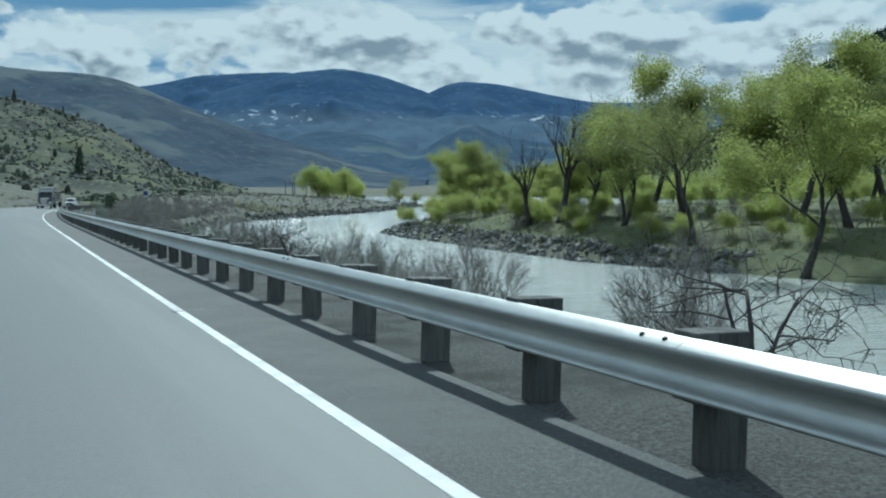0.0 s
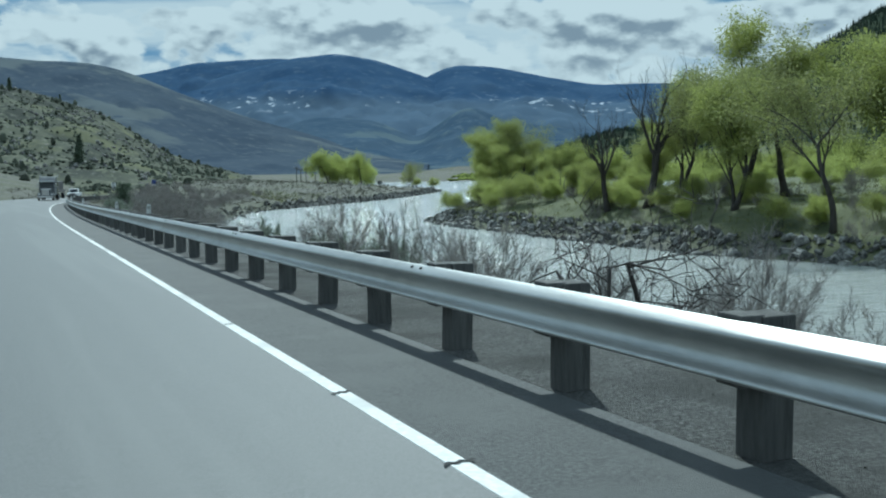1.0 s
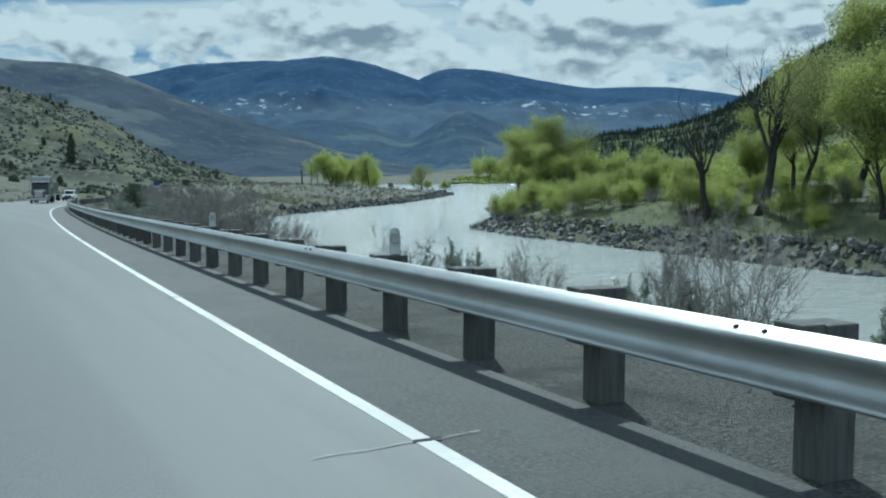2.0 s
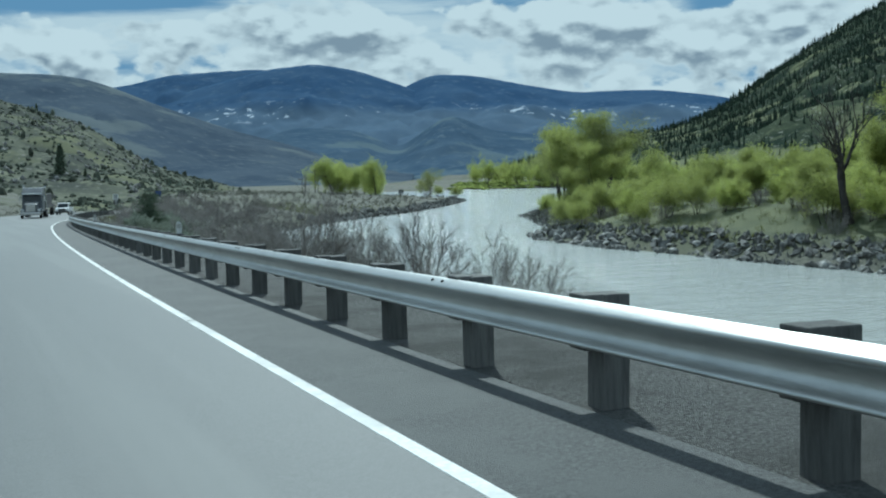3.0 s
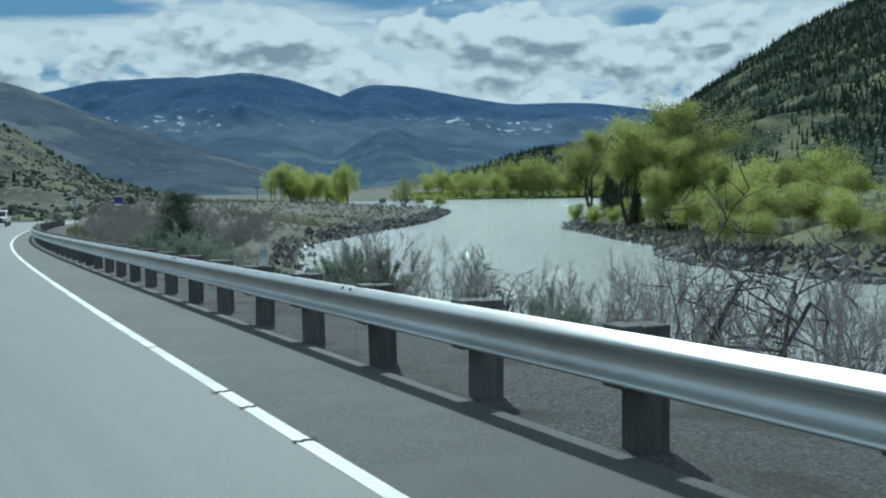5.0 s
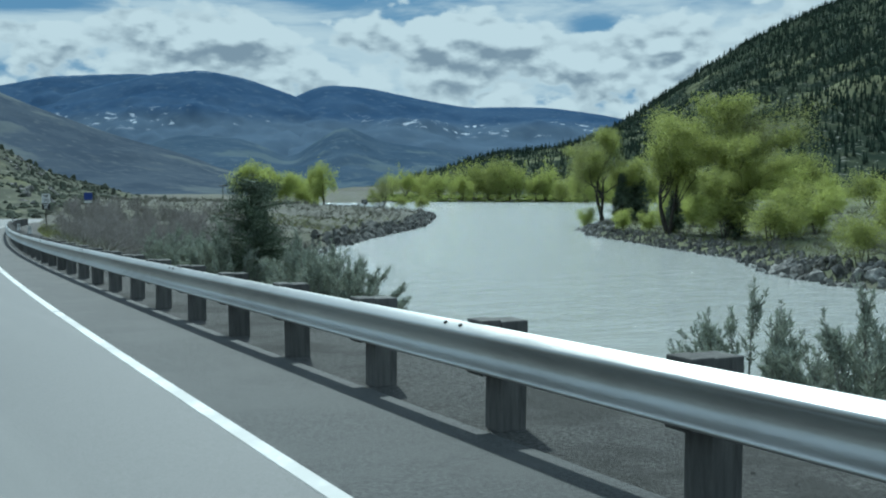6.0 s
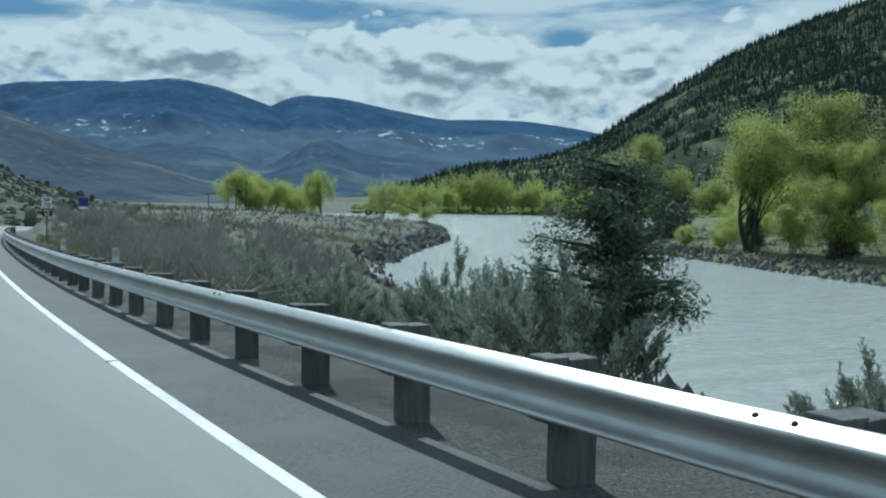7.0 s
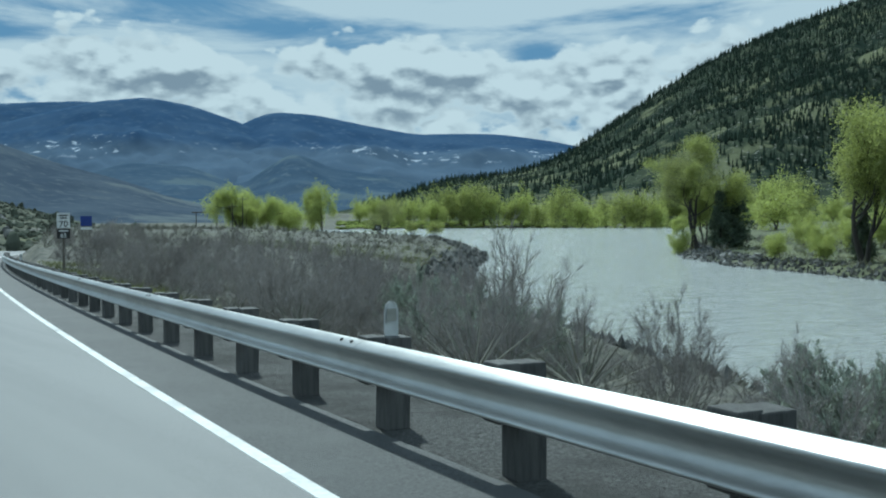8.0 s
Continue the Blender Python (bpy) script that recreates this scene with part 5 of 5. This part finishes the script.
speed_sign(22.7, 203.8)


def blue_sign(x, y):
    root = tagged(new("blue_sign"), "square blue road sign on two timber posts", "road sign")
    root.matrix_basis = pose(x, y, ground_at(x, y), 0, 0, -14)
    for sx in (-0.32, 0.32):
        v, f = rounded_box(0.09, 0.09, 2.9, 0.008)
        part("post", v, f, M_POLE, root).matrix_basis = pose(sx, 0, 0)
    plate("panel", 1.02, 0.95, M_SIGN_BLUE, root, 0, 2.45, -0.06, "plain blue sheet")
    plate("supplement", 1.0, 0.24, M_SIGN_WHITE, root, 0, 1.75, -0.06, "narrow pale sheet")
    return root


blue_sign(36.4, 246.4)


def marker(s):
    root = tagged(new("delineator_post"), "small white delineator on a guardrail post", "road marker", group="delineators")
    s = POST_PHASE + POST_GAP * round((s - POST_PHASE) / POST_GAP)
    p = on_road(s, rail_off(s) + 0.33, rail_top(s) - 0.08)
    root.matrix_basis = Matrix.Translation(p) @ Matrix.Rotation(-heading(s), 4, "Z")
    n, verts = 7, []
    for h in (0.0, 0.14, 0.28, 0.34, 0.36):
        w = 0.06 if h < 0.3 else 0.05 if h < 0.35 else 0.025
        for k in range(n):
            a = math.pi * k / (n - 1)
            verts.append((w * math.cos(a), 0.03 * math.sin(a) - 0.015, h))
        for k in reversed(range(n)):
            a = math.pi * k / (n - 1)
            verts.append(((w - 0.004) * math.cos(a), 0.026 * math.sin(a) - 0.018, h))
    faces = []
    for i in range(4):
        for k in range(2 * n):
            a, b = i * 2 * n + k, i * 2 * n + (k + 1) % (2 * n)
            faces.append((a, b, b + 2 * n, a + 2 * n))
    part("blade", verts, faces, M_SIGN_WHITE, root, smooth_faces=True)
    plate("reflector", 0.08, 0.10, M_STEEL, root, 0, 0.26, -0.022)


for s in (47.9, 57, 80.3, 107, 148.9, 156.5, 196):
    marker(s)


def utility_pole(x, y, height):
    root = tagged(new("utility_pole"), "plain timber utility pole with a crossarm", "utility pole", group="utility poles")
    root.matrix_basis = pose(x, y, ground_at(x, y), 0, 0, -20)
    v, f = tube([(0, 0, -0.5), (0.02, 0, height * 0.5), (0, 0, height)], [0.16, 0.14, 0.1], 8)
    part("pole", v, f, M_TIMBER, root)
    v, f = rounded_box(2.2, 0.12, 0.14, 0.01)
    part("crossarm", v, f, M_TIMBER, root).matrix_basis = pose(0, 0.1, height - 0.8)
    v, f = lathe([(0.03, 0), (0.06, 0.05), (0.04, 0.1), (0.06, 0.14), (0.02, 0.2)], 8)
    me = mesh_of("insulator", (v, f), M_SIGN_WHITE)
    for sx in (-1.0, -0.4, 0.4, 1.0):
        share("insulator", me, root, pose(sx, 0.1, height - 0.66))


utility_pole(110.5, 372.4, 8.2)
utility_pole(105, 366, 6.0)
utility_pole(147, 449, 9.5)


def ranch_gate(x, y):
    root = tagged(new("ranch_gate"), "timber gateway of two tall posts and a crossbeam", "gateway")
    root.matrix_basis = pose(x, y, ground_at(x, y), 0, 0, -22)
    for sx in (-3.4, 3.4):
        v, f = tube([(0, 0, -0.4), (0.03, 0, 3.2), (0, 0, 6.4)], [0.2, 0.18, 0.16], 8)
        part("post", v, f, M_TIMBER, root).matrix_basis = pose(sx, 0, 0)
    v, f = tube([(-4.9, 0, 0), (0, 0, 0.05), (4.6, 0, 0)], [0.17, 0.18, 0.16], 8)
    part("crossbeam", v, f, M_TIMBER, root).matrix_basis = pose(0, -0.1, 6.3)


ranch_gate(141.3, 468)


def notice_sign(x, y):
    root = tagged(new("notice_sign"), "small dark notice board on a post by the river", "sign")
    root.matrix_basis = pose(x, y, ground_at(x, y), 0, 0, -25)
    v, f = rounded_box(0.12, 0.12, 2.2, 0.01)
    part("post", v, f, M_POLE, root)
    board = plate("board", 1.5, 1.1, M_SIGN_BLACK, root, 0, 1.7, -0.07, "dark square sheet")
    for z, w in ((0.2, 0.8), (-0.1, 0.6)):
        plate("text_bar", w, 0.12, M_SIGN_WHITE, board, 0, z, -0.007)


notice_sign(124, 333)

# ================= crack seals on the asphalt =================
M_SEAL = material("grey crack sealant", [(0.2, 0.205, 0.2), (0.3, 0.305, 0.3)], scale=20, rough=0.6, bump=0.2, bump_scale=60)
M_GAP = material("open crack", [(0.02, 0.02, 0.02), (0.035, 0.035, 0.035)], scale=20, rough=0.9, bump=0)
for s in (12.6, 16.5, 23.7, 25.6, 29.4, 43.6, 52.0, 69.6, 77.0, 80.3, 83.9, 86.8, 96.4, 98.2, 100.5, 101.7, 102.4, 105.3, 108.2, 111.2, 127.7, 133.0, 141.3, 149.6, 166.5, 181.0):
    r = random.Random(int(s * 10))
    long = s in (12.6, 16.5, 43.6, 105.3)
    d0, d1 = line_off(s) - (r.uniform(0.5, 0.9) if long else r.uniform(0.03, 0.12)), line_off(s) + (r.uniform(0.2, 0.4) if long else r.uniform(0.03, 0.1))
    crack = tagged(new("crack_seal"), "thin pale sealed crack across the asphalt and edge line", "road crack", group="crack seals", kind="structure")
    n, verts, dark = 12, [], []
    for k in range(n + 1):
        d = d0 + (d1 - d0) * k / n
        j = s + 0.012 * math.sin(k * 1.3 + s) + 0.06 * (d - d0)
        w = 0.008 * r.uniform(0.3, 1.3)
        verts += [on_road(j - w, d, 0.0075), on_road(j + w, d, 0.0075)]
        if abs(d - line_off(s)) < 0.13:
            dark += [on_road(j - 0.018, d, 0.0115), on_road(j + 0.018, d, 0.0115)]
    quads = lambda q: [(2 * k, 2 * k + 2, 2 * k + 3, 2 * k + 1) for k in range(len(q) // 2 - 1)]
    part("sealant", verts, quads(verts), M_SEAL, crack)
    if len(dark) >= 4:
        part("gap", dark, quads(dark), M_GAP, crack)

# ================= vehicles on the oncoming lane =================
M_TRUCK = material("grey truck paint", [(0.10, 0.11, 0.12), (0.15, 0.16, 0.17)], scale=3, rough=0.35, bump=0)
M_WHITE_PAINT = material("white car paint", [(0.72, 0.74, 0.74), (0.78, 0.79, 0.79)], scale=3, rough=0.3, bump=0)
M_TYRE = material("tyre rubber", [(0.015, 0.015, 0.015), (0.03, 0.03, 0.03)], scale=20, rough=0.9, bump=0)
M_CHROME = material("chrome", [(0.6, 0.6, 0.6), (0.7, 0.7, 0.7)], scale=10, rough=0.2, metal=1.0, bump=0)
M_GLASS = material("dark vehicle glass", [(0.015, 0.02, 0.022), (0.02, 0.026, 0.028)], scale=4, rough=0.06, bump=0)
M_LAMP = material("headlamp lens", [(0.75, 0.76, 0.74), (0.85, 0.86, 0.84)], scale=8, rough=0.15, bump=0)
M_DARK = material("dark trailer steel", [(0.03, 0.032, 0.034), (0.07, 0.07, 0.07)], scale=4, rough=0.7, bump=0)


def block(name, x, y, z, sx, sy, sz, mat, parent, r=0.05, label=""):
    v, f = rounded_box(sx, sy, sz, r)
    ob = part(name, v, f, mat, parent, label)
    ob.matrix_basis = pose(x, y, z)
    return ob


def wheel(parent, x, y, radius, width):
    v, f = moved(lathe([(radius * 0.6, 0), (radius * 0.94, 0.01), (radius, 0.05), (radius, width - 0.05), (radius * 0.94, width - 0.01), (radius * 0.6, width)], 20), pose(-width / 2, 0, 0, 0, 90, 0))
    w = part("wheel", v, f, M_TYRE, parent)
    w.matrix_basis = pose(x, y, radius)
    v, f = moved(lathe([(radius * 0.6, 0.02), (radius * 0.45, 0.05), (radius * 0.2, 0.02), (radius * 0.2, -0.02)], 16), pose(width / 2 if x > 0 else -width / 2, 0, 0, 0, 90 if x > 0 else -90, 0))
    part("rim", v, f, M_CHROME, w)


def prism(outline, width, r=0.06):
    """A body from its side outline of (y, z), drawn width wide and bevelled."""
    bm = bmesh.new()
    a = [bm.verts.new((-width / 2, y, z)) for y, z in outline]
    face = bm.faces.new(a)
    ext = bmesh.ops.extrude_face_region(bm, geom=[face])
    bmesh.ops.translate(bm, vec=(width, 0, 0), verts=[g for g in ext["geom"] if isinstance(g, bmesh.types.BMVert)])
    bmesh.ops.recalc_face_normals(bm, faces=bm.faces)
    bmesh.ops.bevel(bm, geom=list(bm.edges), offset=r, segments=2, affect="EDGES", profile=0.6)
    bm.verts.index_update()
    out = [tuple(v.co) for v in bm.verts], [tuple(v.index for v in f.verts) for f in bm.faces]
    bm.free()
    return out


def semi_truck(s, d):
    """A conventional tractor with a loaded flat trailer; its front looks to -y."""
    root = tagged(new("semi_truck"), "grey semi truck with chrome grille hauling a dark trailer", "truck")
    root.matrix_basis = frame_at(s, d)
    v, f = prism([(0.1, 0.7), (0.1, 1.75), (1.9, 2.0), (2.1, 2.0), (2.1, 0.7)], 1.5, 0.1)
    part("hood", v, f, M_TRUCK, root)
    v, f = prism([(2.0, 0.8), (2.0, 2.1), (2.35, 2.95), (3.3, 3.75), (5.2, 3.8), (5.2, 0.8)], 2.4, 0.1)
    part("cab", v, f, M_TRUCK, root)
    v, f = prism([(1.96, 2.1), (2.3, 2.92), (2.36, 2.9), (2.02, 2.06)], 2.1, 0.01)
    part("windshield", v, f, M_GLASS, root)
    for x in (-1.205, 1.205):
        block("side_window", x, 2.9, 2.15, 0.02, 0.85, 0.65, M_GLASS, root, 0.008)
        block("fender", 0.95 * (1 if x > 0 else -1), 1.0, 0.75, 0.55, 1.3, 0.45, M_TRUCK, root, 0.12)
        block("headlamp", 0.95 * (1 if x > 0 else -1), 0.30, 0.88, 0.3, 0.1, 0.24, M_LAMP, root, 0.03)
        block("mirror", 1.42 * (1 if x > 0 else -1), 2.1, 2.1, 0.2, 0.12, 0.6, M_CHROME, root, 0.03)
        v, f = tube([(0, 0, 0), (0, 0, 2.6), (0, 0.12, 2.8)], [0.08, 0.08, 0.075], 10)
        part("exhaust_stack", v, f, M_CHROME, root).matrix_basis = pose(1.3 * (1 if x > 0 else -1), 5.3, 1.2)
        for y in (1.0, 6.2, 7.5, 15.2, 16.5):
            wheel(root, 1.08 * (1 if x > 0 else -1), y, 0.5, 0.3 if y < 2 else 0.5)
    block("grille", 0, 0.05, 0.85, 1.1, 0.1, 0.85, M_CHROME, root, 0.03)
    block("bumper", 0, -0.05, 0.4, 2.4, 0.2, 0.38, M_CHROME, root, 0.05)
    block("sun_visor", 0, 2.1, 2.95, 2.2, 0.3, 0.12, M_SIGN_WHITE, root, 0.03)
    block("trailer_deck", 0, 11.4, 1.15, 2.55, 12.2, 0.35, M_DARK, root, 0.04)
    block("headboard", 0, 5.65, 1.45, 2.5, 0.15, 1.5, M_DARK, root, 0.03)
    block("load", 0, 11.0, 1.5, 2.3, 9.5, 1.45, M_DARK, root, 0.08)
    return root


def pickup(s, d):
    root = tagged(new("pickup_truck"), "white pickup truck coming along the highway", "pickup")
    root.matrix_basis = frame_at(s, d)
    v, f = prism([(0.0, 0.5), (0.0, 1.0), (0.15, 1.12), (1.5, 1.2), (5.6, 1.2), (5.7, 0.5)], 1.95, 0.07)
    part("body", v, f, M_WHITE_PAINT, root)
    v, f = prism([(1.4, 1.15), (2.15, 1.85), (2.4, 1.92), (3.9, 1.92), (4.25, 1.15)], 1.68, 0.07)
    part("cab", v, f, M_WHITE_PAINT, root)
    v, f = prism([(1.38, 1.2), (2.06, 1.83), (2.1, 1.81), (1.44, 1.17)], 1.5, 0.008)
    part("windshield", v, f, M_GLASS, root)
    for x in (-1, 1):
        block("side_window", 0.845 * x, 3.0, 1.3, 0.02, 1.3, 0.45, M_GLASS, root, 0.008)
        block("headlamp", 0.76 * x, 0.02, 0.82, 0.34, 0.1, 0.2, M_LAMP, root, 0.02)
        block("mirror", 1.08 * x, 1.9, 1.2, 0.2, 0.1, 0.2, M_DARK, root, 0.02)
        for y in (1.05, 4.5):
            wheel(root, 0.86 * x, y, 0.38, 0.26)
    block("grille", 0, -0.02, 0.72, 1.1, 0.08, 0.34, M_DARK, root, 0.02)
    block("bumper", 0, -0.08, 0.42, 1.95, 0.18, 0.26, M_DARK, root, 0.04)
    return root


semi_truck(190, -3.4)
pickup(226, -3.4)
